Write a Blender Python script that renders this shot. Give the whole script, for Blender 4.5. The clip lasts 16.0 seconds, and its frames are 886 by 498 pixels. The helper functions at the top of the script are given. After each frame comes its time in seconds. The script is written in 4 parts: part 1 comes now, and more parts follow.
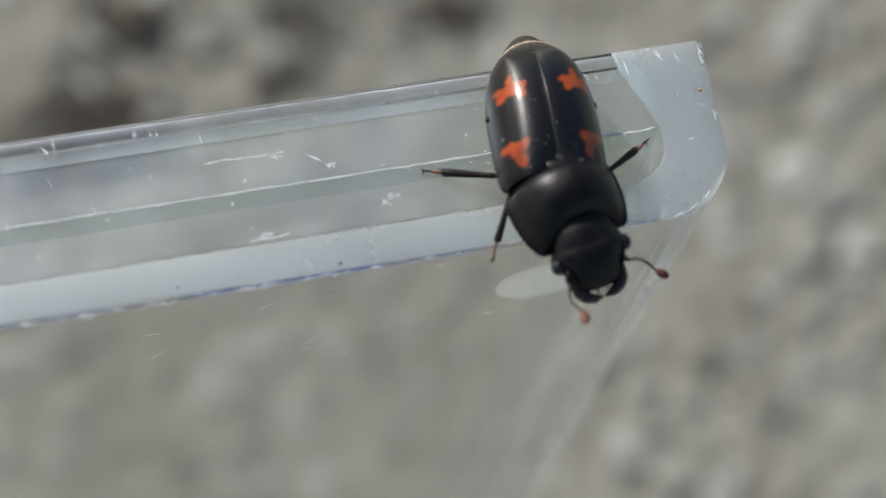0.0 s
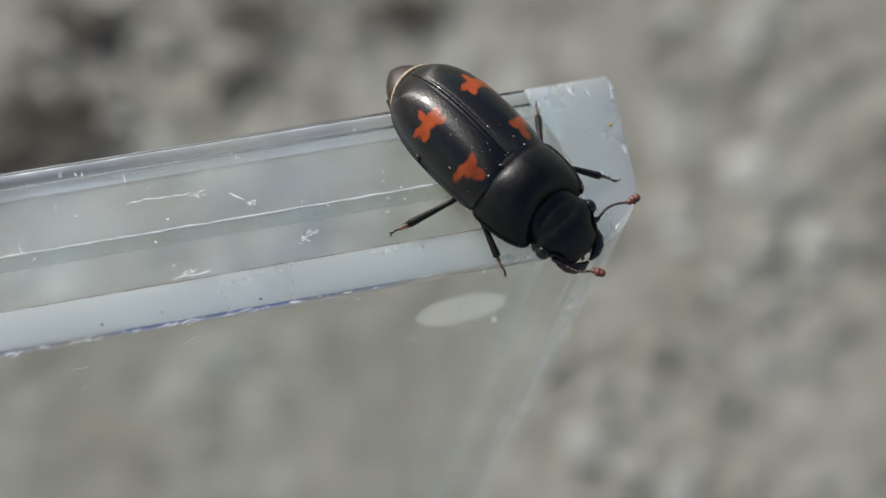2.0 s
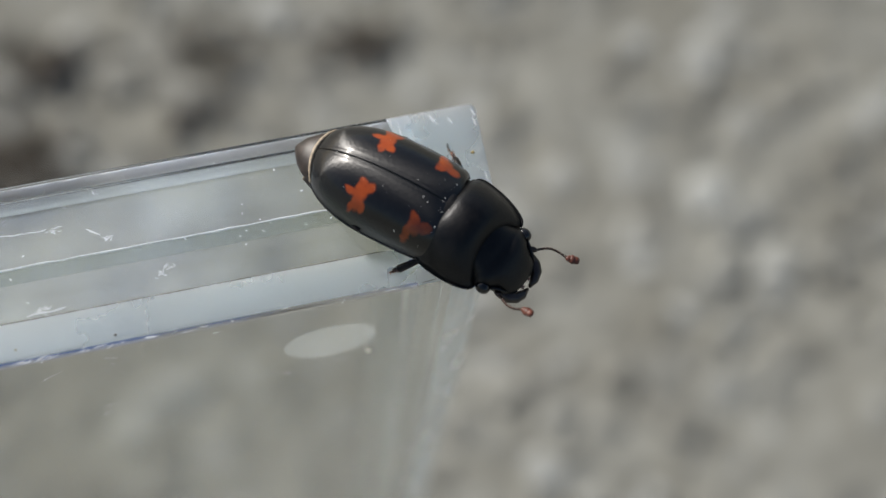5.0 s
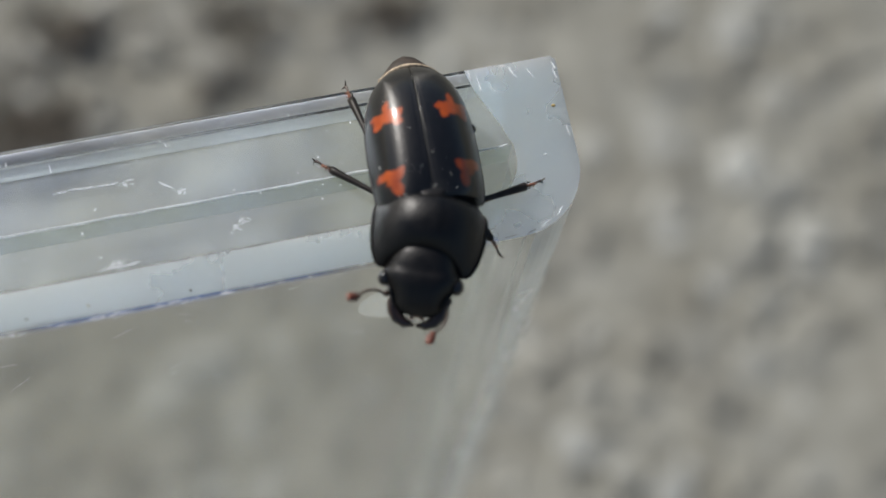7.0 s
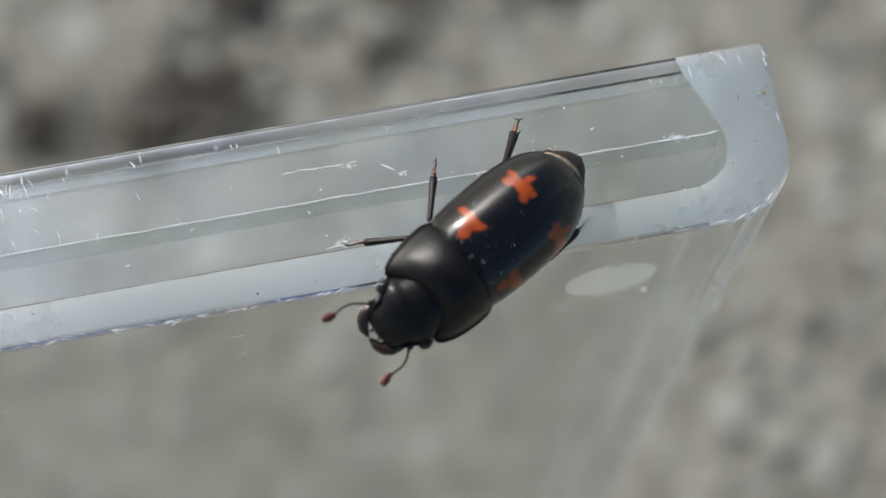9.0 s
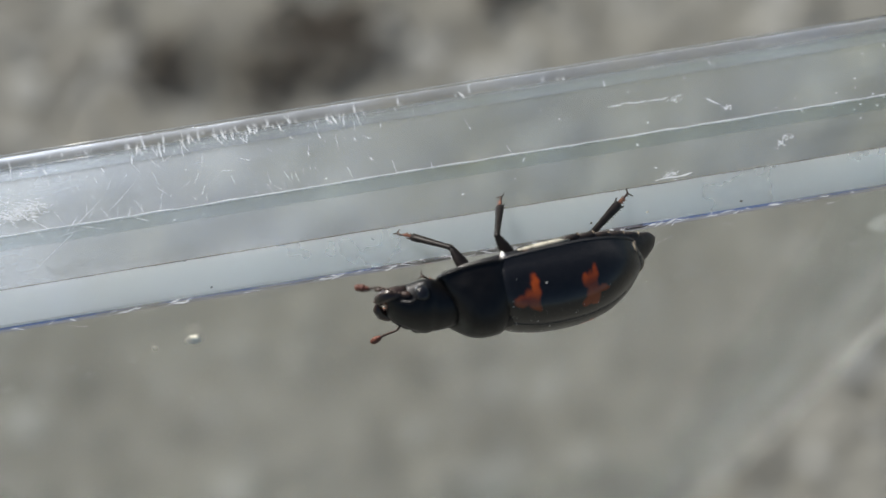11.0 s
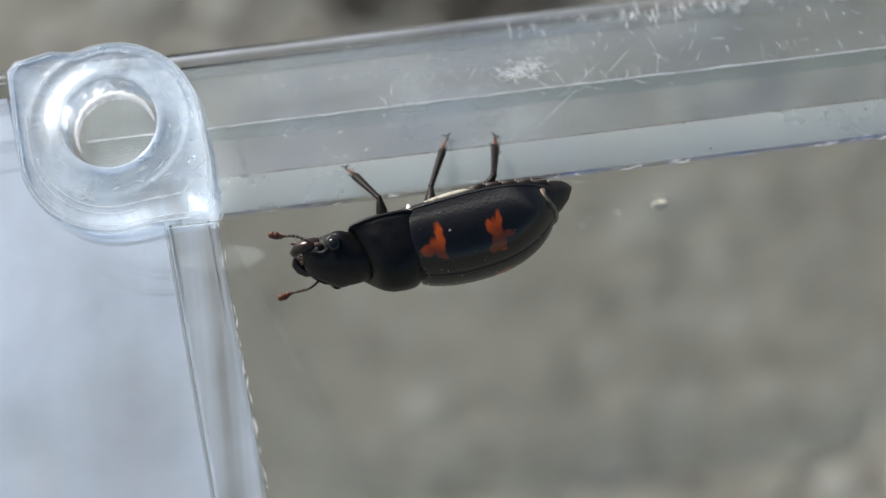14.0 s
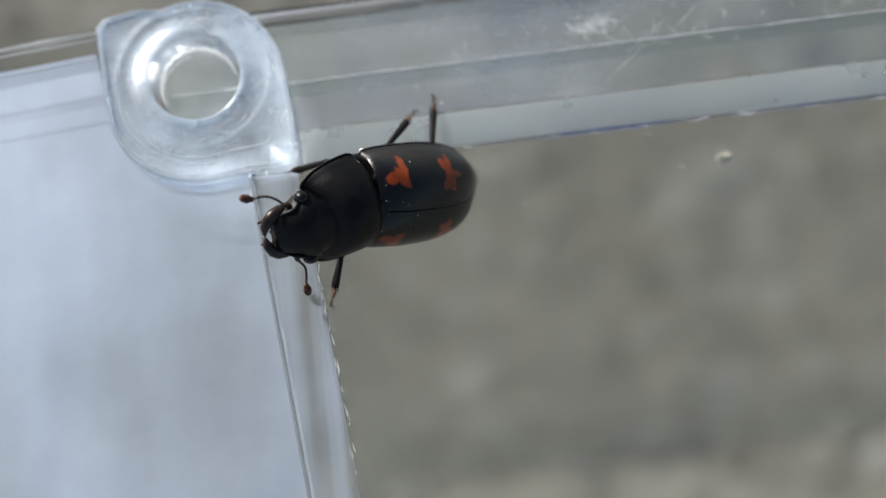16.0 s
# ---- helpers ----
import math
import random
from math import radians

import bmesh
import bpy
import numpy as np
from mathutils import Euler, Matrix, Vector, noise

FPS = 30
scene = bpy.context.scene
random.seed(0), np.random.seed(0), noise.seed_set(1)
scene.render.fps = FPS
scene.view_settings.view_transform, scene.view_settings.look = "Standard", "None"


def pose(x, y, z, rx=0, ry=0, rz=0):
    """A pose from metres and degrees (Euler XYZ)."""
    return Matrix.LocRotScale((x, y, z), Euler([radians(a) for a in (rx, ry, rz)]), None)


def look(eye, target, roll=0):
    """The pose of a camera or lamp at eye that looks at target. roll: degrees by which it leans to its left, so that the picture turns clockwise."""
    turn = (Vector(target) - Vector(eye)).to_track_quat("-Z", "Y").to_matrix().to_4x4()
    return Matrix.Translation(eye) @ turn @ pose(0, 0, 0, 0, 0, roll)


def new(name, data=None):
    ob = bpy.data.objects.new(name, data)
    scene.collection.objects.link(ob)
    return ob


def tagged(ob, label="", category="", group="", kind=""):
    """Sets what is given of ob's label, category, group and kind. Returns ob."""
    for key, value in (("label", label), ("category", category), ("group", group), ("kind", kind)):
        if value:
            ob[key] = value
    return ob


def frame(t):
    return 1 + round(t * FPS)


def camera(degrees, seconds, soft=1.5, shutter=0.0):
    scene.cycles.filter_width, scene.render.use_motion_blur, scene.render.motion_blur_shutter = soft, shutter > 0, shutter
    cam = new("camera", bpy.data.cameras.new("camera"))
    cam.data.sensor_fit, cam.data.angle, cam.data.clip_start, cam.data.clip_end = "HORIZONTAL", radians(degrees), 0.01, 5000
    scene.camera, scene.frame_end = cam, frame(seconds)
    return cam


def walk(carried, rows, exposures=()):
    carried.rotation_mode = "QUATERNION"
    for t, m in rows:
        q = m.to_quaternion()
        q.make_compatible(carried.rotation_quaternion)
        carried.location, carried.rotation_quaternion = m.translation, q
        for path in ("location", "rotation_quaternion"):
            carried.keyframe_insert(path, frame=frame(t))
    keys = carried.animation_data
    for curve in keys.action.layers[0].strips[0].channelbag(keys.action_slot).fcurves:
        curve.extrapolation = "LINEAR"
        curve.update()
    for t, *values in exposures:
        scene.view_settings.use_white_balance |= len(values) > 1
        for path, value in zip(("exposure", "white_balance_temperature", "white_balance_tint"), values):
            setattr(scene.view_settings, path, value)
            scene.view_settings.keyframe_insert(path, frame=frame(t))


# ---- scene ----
MM = 0.001
LENS = 32.0

# ---------------------------------------------------------------- camera
cam = camera(LENS, 16.0, soft=1.5)
cam.data.dof.use_dof = True
cam.data.dof.focus_distance = 0.0320
cam.data.dof.aperture_fstop = 52.0
# seconds, then millimetres x y z and degrees rx ry rz
CAMERA_ROWS = [
    (0.0, 21.299, -10.031, 90.475, 20.737, -4.081, -11.371),
    (0.5, 21.823, -10.201, 91.119, 20.370, -4.201, -11.543),
    (1.0, 22.032, -10.610, 91.143, 19.979, -4.422, -11.842),
    (1.5, 22.308, -9.990, 91.737, 19.747, -4.601, -12.264),
    (2.0, 22.560, -9.679, 91.914, 20.182, -4.622, -12.183),
    (2.5, 23.745, -9.635, 92.017, 21.671, -4.103, -12.001),
    (3.0, 25.187, -10.355, 91.962, 22.250, -3.652, -12.283),
    (3.5, 25.459, -10.624, 91.358, 22.099, -3.624, -12.781),
    (4.0, 25.888, -10.395, 91.925, 21.327, -3.334, -12.497),
    (4.2, 25.956, -10.288, 91.965, 21.312, -3.352, -12.890),
    (6.3, 24.116, -10.289, 91.765, 21.257, -4.803, -13.465),
    (6.5, 23.992, -10.116, 91.342, 20.888, -4.395, -13.197),
    (7.0, 24.077, -10.100, 90.868, 20.611, -3.874, -12.988),
    (7.5, 23.393, -10.027, 91.101, 20.190, -3.906, -12.947),
    (8.0, 22.460, -9.477, 91.199, 19.725, -3.719, -12.411),
    (8.2, 22.572, -9.627, 91.345, 20.180, -2.363, -11.883),
    (10.3, 19.431, -9.461, 92.676, 16.729, 0.997, -9.644),
    (10.5, 18.297, -9.391, 92.683, 17.093, 0.625, -9.621),
    (11.0, 15.961, -9.064, 92.712, 16.923, 0.811, -9.412),
    (11.5, 14.738, -9.445, 93.185, 16.484, 0.547, -9.287),
    (12.0, 12.686, -10.670, 94.301, 16.185, 0.352, -8.851),
    (12.5, 11.094, -10.751, 93.950, 16.261, 0.604, -8.630),
    (13.0, 8.868, -9.819, 92.800, 16.438, 0.559, -7.988),
    (13.5, 6.311, -9.527, 92.621, 15.996, 0.932, -7.200),
    (14.0, 5.885, -10.056, 93.436, 15.552, 1.241, -6.825),
    (14.5, 5.944, -11.336, 94.249, 15.499, 1.738, -6.499),
    (15.0, 5.925, -11.620, 94.564, 15.276, 1.910, -6.605),
    (15.5, 5.473, -11.340, 94.314, 15.261, 2.266, -6.515),
    (16.0, 4.956, -11.158, 94.318, 15.249, 2.542, -6.514),
]
walk(cam, [(r[0], pose(r[1] * MM, r[2] * MM, r[3] * MM, r[4], r[5], r[6])) for r in CAMERA_ROWS],
     exposures=[(0.0, 0.21), (8.0, 0.20), (10.5, 0.16), (12.0, 0.15), (13.0, 0.13), (14.5, -0.08), (16.0, -0.20)])

# ---------------------------------------------------------------- light
SUN_ELEVATION, SUN_AZIMUTH = 33.5, 125.0  # degrees; azimuth counted from +x towards +y
world = bpy.data.worlds.new("sky")
scene.world = world
world.use_nodes = True
wn = world.node_tree.nodes
sky = wn.new("ShaderNodeTexSky")
sky.sky_type = "NISHITA"
sky.sun_disc = False
sky.sun_elevation = radians(SUN_ELEVATION)
sky.sun_rotation = radians(90.0 - SUN_AZIMUTH)
sky.air_density, sky.dust_density, sky.ozone_density = 1.0, 1.4, 1.0
wn["Background"].inputs["Strength"].default_value = 0.085
world.node_tree.links.new(sky.outputs["Color"], wn["Background"].inputs["Color"])
sun_data = bpy.data.lights.new("sun", "SUN")
sun_data.energy, sun_data.angle, sun_data.color = 5.6, radians(0.53), (1.0, 0.95, 0.88)
sun = new("sun", sun_data)
se, sa = radians(SUN_ELEVATION), radians(SUN_AZIMUTH)
sun.matrix_world = look((0.2 * math.cos(sa) * math.cos(se), 0.2 * math.sin(sa) * math.cos(se), 0.2 * math.sin(se)), (0, 0, 0))
scene.view_settings.exposure = 0.0


# ---------------------------------------------------------------- materials
def material(name):
    m = bpy.data.materials.new(name)
    m.use_nodes = True
    nt = m.node_tree
    return m, nt, nt.nodes["Principled BSDF"]


def node(nt, kind, **values):
    n = nt.nodes.new(kind)
    for key, value in values.items():
        n.inputs[key.replace("_", " ")].default_value = value
    return n


def coords(nt):
    return nt.nodes.new("ShaderNodeTexCoord").outputs["Object"]


def noise_tex(nt, vec, scale, detail=4.0, rough=0.55):
    n = node(nt, "ShaderNodeTexNoise", Scale=scale, Detail=detail, Roughness=rough)
    nt.links.new(vec, n.inputs["Vector"])
    return n


def ramp(nt, fac, stops):
    r = nt.nodes.new("ShaderNodeValToRGB")
    el = r.color_ramp.elements
    while len(el) < len(stops):
        el.new(0.5)
    for e, (p, c) in zip(el, stops):
        e.position, e.color = p, (c[0], c[1], c[2], 1)
    nt.links.new(fac, r.inputs["Fac"])
    return r


def math_node(nt, op, a, b=None, clamp=False):
    n = nt.nodes.new("ShaderNodeMath")
    n.operation, n.use_clamp = op, clamp
    for k, v in enumerate((a, b)):
        if v is None:
            continue
        if isinstance(v, (int, float)):
            n.inputs[k].default_value = v
        else:
            nt.links.new(v, n.inputs[k])
    return n.outputs[0]


def mix_colour(nt, fac, a, b, blend="MIX"):
    n = nt.nodes.new("ShaderNodeMix")
    n.data_type, n.blend_type = "RGBA", blend
    for k, v in ((0, fac), (6, a), (7, b)):
        if isinstance(v, (int, float)):
            n.inputs[k].default_value = v
        elif isinstance(v, tuple):
            n.inputs[k].default_value = (*v, 1)
        else:
            nt.links.new(v, n.inputs[k])
    return n.outputs[2]


def bump(nt, height, strength, distance, bsdf):
    b = node(nt, "ShaderNodeBump", Strength=strength, Distance=distance)
    nt.links.new(height, b.inputs["Height"])
    nt.links.new(b.outputs["Normal"], bsdf.inputs["Normal"])


def make_concrete():
    m, nt, p = material("weathered_concrete")
    v = coords(nt)
    big = noise_tex(nt, v, 90, 4)
    mid = noise_tex(nt, v, 420, 4, 0.55)
    fine = noise_tex(nt, v, 2500, 3)
    base = ramp(nt, mid.outputs["Fac"], [(0.28, (0.146, 0.143, 0.121)), (0.5, (0.200, 0.199, 0.174)), (0.72, (0.27, 0.27, 0.24))])
    tint = ramp(nt, big.outputs["Fac"], [(0.3, (0.80, 0.775, 0.73)), (0.65, (1.0, 1.0, 1.0))])
    c = mix_colour(nt, 1.0, base.outputs["Color"], tint.outputs["Color"], "MULTIPLY")
    nt.links.new(c, p.inputs["Base Color"])
    p.inputs["Roughness"].default_value = 0.9
    h = math_node(nt, "ADD", mid.outputs["Fac"], math_node(nt, "MULTIPLY", fine.outputs["Fac"], 0.3))
    bump(nt, h, 0.4, 0.0002, p)
    return m


def make_grain():
    m, nt, p = material("aggregate_grain")
    info = nt.nodes.new("ShaderNodeNewGeometry").outputs["Random Per Island"]
    base = ramp(nt, info, [(0.0, (0.130, 0.127, 0.107)), (0.3, (0.176, 0.173, 0.15)), (0.7, (0.226, 0.226, 0.201)), (1.0, (0.31, 0.318, 0.30))])
    n = noise_tex(nt, coords(nt), 1500, 3)
    c = mix_colour(nt, 0.5, base.outputs["Color"], ramp(nt, n.outputs["Fac"], [(0.3, (0.5, 0.5, 0.5)), (0.7, (1.2, 1.2, 1.2))]).outputs["Color"], "MULTIPLY")
    nt.links.new(c, p.inputs["Base Color"])
    p.inputs["Roughness"].default_value = 0.8
    return m


def make_clear(name, tint, rough, ior=1.49, haze=0.0, film=0.0, milk=(0.72, 0.78, 0.80), patchy=0.28, ripple=(260, 0.25, 0.0002), grain=130, deep=0.0, gloss=(0.45, (0.78, 0.88, 1.0)), worn=False):
    m, nt, p = material(name)
    v = coords(nt)
    p.inputs["Base Color"].default_value = (*tint, 1)
    p.inputs["Transmission Weight"].default_value = 1.0
    p.inputs["IOR"].default_value = ior
    n = noise_tex(nt, v, 700, 3)
    r = nt.nodes.new("ShaderNodeMapRange")
    nt.links.new(n.outputs["Fac"], r.inputs["Value"])
    r.inputs["From Min"].default_value, r.inputs["From Max"].default_value = 0.35, 0.75
    r.inputs["To Min"].default_value, r.inputs["To Max"].default_value = rough, rough + 0.10
    nt.links.new(r.outputs["Result"], p.inputs["Roughness"])
    bump(nt, noise_tex(nt, v, ripple[0], 2).outputs["Fac"], ripple[1], ripple[2], p)
    out = p.outputs[0]
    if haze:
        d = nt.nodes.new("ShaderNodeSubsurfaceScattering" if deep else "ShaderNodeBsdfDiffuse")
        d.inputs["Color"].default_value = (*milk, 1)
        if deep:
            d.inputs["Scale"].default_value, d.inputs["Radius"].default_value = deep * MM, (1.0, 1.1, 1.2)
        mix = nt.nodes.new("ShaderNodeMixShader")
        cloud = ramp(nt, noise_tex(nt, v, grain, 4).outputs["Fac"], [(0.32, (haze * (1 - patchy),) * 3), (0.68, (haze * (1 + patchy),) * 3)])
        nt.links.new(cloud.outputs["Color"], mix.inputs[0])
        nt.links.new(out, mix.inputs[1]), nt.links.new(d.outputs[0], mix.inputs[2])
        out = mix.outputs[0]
    # scuffed sheen; its colour carries the blue of the reflected sky
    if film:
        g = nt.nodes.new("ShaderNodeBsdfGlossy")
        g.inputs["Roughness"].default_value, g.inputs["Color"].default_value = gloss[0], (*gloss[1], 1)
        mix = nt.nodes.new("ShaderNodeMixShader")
        # worn picks the mask that breaks the sheen into separate glints
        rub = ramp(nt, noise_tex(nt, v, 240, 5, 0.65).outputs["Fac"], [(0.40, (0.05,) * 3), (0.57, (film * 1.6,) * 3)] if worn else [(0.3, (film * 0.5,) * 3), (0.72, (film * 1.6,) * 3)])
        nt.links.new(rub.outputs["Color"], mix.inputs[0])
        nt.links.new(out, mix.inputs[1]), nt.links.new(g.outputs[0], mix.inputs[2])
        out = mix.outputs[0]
    nt.links.new(out, nt.nodes["Material Output"].inputs["Surface"])
    return m


def make_sheet(name, blur, milk_low, milk_high, film, tint=(0.955, 0.965, 0.955), sheen=0.44, hinge=0.0, stretch=(0.12, 5.0, 1.0), milky=(0.70, 0.79, 0.90)):
    """Thin clear sheet: mostly straight through, with some blur, a little milky scatter and a scuffed, sky-tinted
    sheen.
    """
    m, nt, p = material(name)
    v = coords(nt)
    p.inputs["Base Color"].default_value = (0.92, 0.94, 0.93, 1)
    p.inputs["Transmission Weight"].default_value = 1.0
    p.inputs["IOR"].default_value, p.inputs["Roughness"].default_value = 1.03, 0.3
    clear = nt.nodes.new("ShaderNodeBsdfTransparent")
    clear.inputs["Color"].default_value = (*tint, 1)
    gloss, rub = nt.nodes.new("ShaderNodeBsdfGlossy"), nt.nodes.new("ShaderNodeBsdfGlossy")
    gloss.inputs["Roughness"].default_value = 0.10
    # the blue of the reflected sky is put into this sheen's colour
    rub.inputs["Roughness"].default_value, rub.inputs["Color"].default_value = sheen, (0.70, 0.80, 1.0, 1)
    milk = nt.nodes.new("ShaderNodeBsdfDiffuse")
    milk.inputs["Color"].default_value = (*milky, 1)
    edge = node(nt, "ShaderNodeLayerWeight", Blend=0.25)
    long = nt.nodes.new("ShaderNodeMapping")
    long.inputs["Scale"].default_value = stretch
    nt.links.new(v, long.inputs["Vector"])
    streak = noise_tex(nt, long.outputs["Vector"], 330, 3, 0.6)
    cloud = math_node(nt, "ADD", math_node(nt, "MULTIPLY", noise_tex(nt, v, 120, 4).outputs["Fac"], 0.5), math_node(nt, "MULTIPLY", streak.outputs["Fac"], 0.5))
    stain = ramp(nt, cloud, [(0.38, (milk_low,) * 3), (0.64, (milk_high,) * 3)])
    stain = stain.outputs["Color"]
    sheen_mask = ramp(nt, noise_tex(nt, v, 170, 5, 0.65).outputs["Fac"], [(0.36, (film * 0.15,) * 3), (0.68, (film * 2.0,) * 3)]).outputs["Color"]
    if hinge:
        # sky glare put in as extra sheen, a little way from the hinge
        split = nt.nodes.new("ShaderNodeSeparateXYZ")
        nt.links.new(v, split.inputs[0])
        near = nt.nodes.new("ShaderNodeMapRange")
        near.interpolation_type = "SMOOTHSTEP"
        away = math_node(nt, "SUBTRACT", math_node(nt, "ADD", split.outputs["X"], math_node(nt, "MULTIPLY", noise_tex(nt, v, 200, 4).outputs["Fac"], 0.010)), 0.0145)
        nt.links.new(math_node(nt, "ABSOLUTE", away), near.inputs["Value"])
        near.inputs["From Min"].default_value, near.inputs["From Max"].default_value = 0.002, 0.0105
        near.inputs["To Min"].default_value, near.inputs["To Max"].default_value = hinge, 0.0
        sheen_mask = math_node(nt, "ADD", sheen_mask, math_node(nt, "MULTIPLY", near.outputs["Result"], noise_tex(nt, long.outputs["Vector"], 260, 4).outputs["Fac"]))
    out = clear.outputs[0]
    for fac, shader in ((blur, p), (stain, milk), (sheen_mask, rub), (math_node(nt, "MULTIPLY", edge.outputs["Facing"], 0.12), gloss)):
        mix = nt.nodes.new("ShaderNodeMixShader")
        if isinstance(fac, float):
            mix.inputs[0].default_value = fac
        else:
            nt.links.new(fac, mix.inputs[0])
        nt.links.new(out, mix.inputs[1]), nt.links.new(shader.outputs[0], mix.inputs[2])
        out = mix.outputs[0]
    nt.links.new(out, nt.nodes["Material Output"].inputs["Surface"])
    return m


def make_plain(name, colour, rough, metal=0.0, coat=0.0, spec=0.5, grain=0.0, scale=3000):
    m, nt, p = material(name)
    n = noise_tex(nt, coords(nt), scale, 3)
    lo, hi = tuple(c * (1 - grain) for c in colour), tuple(min(1, c * (1 + grain)) for c in colour)
    nt.links.new(ramp(nt, n.outputs["Fac"], [(0.35, lo), (0.65, hi)]).outputs["Color"], p.inputs["Base Color"])
    p.inputs["Roughness"].default_value, p.inputs["Metallic"].default_value = rough, metal
    p.inputs["Coat Weight"].default_value, p.inputs["Specular IOR Level"].default_value = coat, spec
    return m


def make_frost(name, colour, through_light, clear):
    """Frosted plastic: scatters light to both sides and lets some straight through."""
    m, nt, p = material(name)
    n = noise_tex(nt, coords(nt), 2500, 3)
    c = ramp(nt, n.outputs["Fac"], [(0.3, tuple(v * 0.9 for v in colour)), (0.7, colour)]).outputs["Color"]
    d, t, e = (nt.nodes.new("ShaderNodeBsdf" + k) for k in ("Diffuse", "Translucent", "Transparent"))
    nt.links.new(c, d.inputs["Color"]), nt.links.new(c, t.inputs["Color"])
    a, z = nt.nodes.new("ShaderNodeMixShader"), nt.nodes.new("ShaderNodeMixShader")
    a.inputs[0].default_value, z.inputs[0].default_value = through_light, clear
    nt.links.new(d.outputs[0], a.inputs[1]), nt.links.new(t.outputs[0], a.inputs[2])
    nt.links.new(a.outputs[0], z.inputs[1]), nt.links.new(e.outputs[0], z.inputs[2])
    nt.links.new(z.outputs[0], nt.nodes["Material Output"].inputs["Surface"])
    return m


def make_neck():
    """Satin black with fine pits."""
    m, nt, p = material("pitted_black_chitin")
    v = coords(nt)
    n = noise_tex(nt, v, 3500, 3)
    nt.links.new(ramp(nt, n.outputs["Fac"], [(0.35, (0.0025, 0.0025, 0.0027)), (0.7, (0.006, 0.0055, 0.0055))]).outputs["Color"], p.inputs["Base Color"])
    nt.links.new(ramp(nt, n.outputs["Fac"], [(0.3, (0.34,) * 3), (0.7, (0.48,) * 3)]).outputs["Color"], p.inputs["Roughness"])
    p.inputs["Specular IOR Level"].default_value = 0.29
    p.inputs["Specular Tint"].default_value = (0.96, 0.97, 1.0, 1)
    vor = node(nt, "ShaderNodeTexVoronoi", Scale=22000)
    nt.links.new(v, vor.inputs["Vector"])
    bump(nt, vor.outputs["Distance"], 0.32, 0.00001, p)
    return m


def make_elytron(side):
    """Black wing case with two ragged orange marks; side is +1 for the beetle's left."""
    m, nt, p = material("wing_case_black_and_orange")
    v = coords(nt)
    xyz = nt.nodes.new("ShaderNodeSeparateXYZ")
    wob = noise_tex(nt, v, 3200, 4)
    off = nt.nodes.new("ShaderNodeVectorMath")
    off.operation = "MULTIPLY_ADD"
    nt.links.new(wob.outputs["Color"], off.inputs[0])
    off.inputs[1].default_value = (0.00019,) * 3
    nt.links.new(v, off.inputs[2])
    nt.links.new(off.outputs[0], xyz.inputs[0])
    x, y = xyz.outputs["X"], math_node(nt, "MULTIPLY", xyz.outputs["Y"], float(side))
    total = None
    # centre x y, half sizes, turn in degrees: lobes of the front and rear marks, in millimetres
    for cx, cy, a, b, turn in SPOT_LOBES:
        c, s = math.cos(radians(turn)), math.sin(radians(turn))
        dx = math_node(nt, "SUBTRACT", x, cx * MM + 0.000095)
        dy = math_node(nt, "SUBTRACT", y, cy * MM + 0.000095 * side)
        u = math_node(nt, "ADD", math_node(nt, "MULTIPLY", dx, c / (a * MM)), math_node(nt, "MULTIPLY", dy, s / (a * MM)))
        w = math_node(nt, "ADD", math_node(nt, "MULTIPLY", dx, -s / (b * MM)), math_node(nt, "MULTIPLY", dy, c / (b * MM)))
        d = math_node(nt, "ADD", math_node(nt, "POWER", math_node(nt, "ABSOLUTE", u), 2.0), math_node(nt, "POWER", math_node(nt, "ABSOLUTE", w), 2.0))
        g = math_node(nt, "SUBTRACT", 1.0, d)
        total = g if total is None else math_node(nt, "MAXIMUM", total, g)
    edge = nt.nodes.new("ShaderNodeMapRange")
    edge.interpolation_type = "SMOOTHSTEP"
    nt.links.new(total, edge.inputs["Value"])
    edge.inputs["From Min"].default_value, edge.inputs["From Max"].default_value = -0.6, 0.4
    fine = noise_tex(nt, v, 9000, 2)
    black = ramp(nt, fine.outputs["Fac"], [(0.35, (0.002, 0.002, 0.0024)), (0.7, (0.005, 0.0046, 0.005))])
    orange = ramp(nt, wob.outputs["Fac"], [(0.3, (0.18, 0.026, 0.003)), (0.7, (0.31, 0.055, 0.006))])
    nt.links.new(mix_colour(nt, edge.outputs["Result"], black.outputs["Color"], orange.outputs["Color"]), p.inputs["Base Color"])
    p.inputs["Roughness"].default_value = 0.41
    # fine lengthwise hairs draw the sheen out along the body
    hairs = nt.nodes.new("ShaderNodeTangent")
    hairs.direction_type, hairs.axis = "RADIAL", "X"
    nt.links.new(hairs.outputs["Tangent"], p.inputs["Tangent"])
    p.inputs["Anisotropic"].default_value, p.inputs["Anisotropic Rotation"].default_value = 0.75, 0.25
    p.inputs["Specular Tint"].default_value = (0.97, 0.97, 0.98, 1)
    p.inputs["Specular IOR Level"].default_value = 0.40
    p.inputs["Coat Weight"].default_value = 0.45
    p.inputs["Coat Roughness"].default_value = 0.14
    p.inputs["Coat IOR"].default_value = 1.42
    vor = node(nt, "ShaderNodeTexVoronoi", Scale=16000)
    nt.links.new(v, vor.inputs["Vector"])
    bump(nt, vor.outputs["Distance"], 0.35, 0.000008, p)
    return m


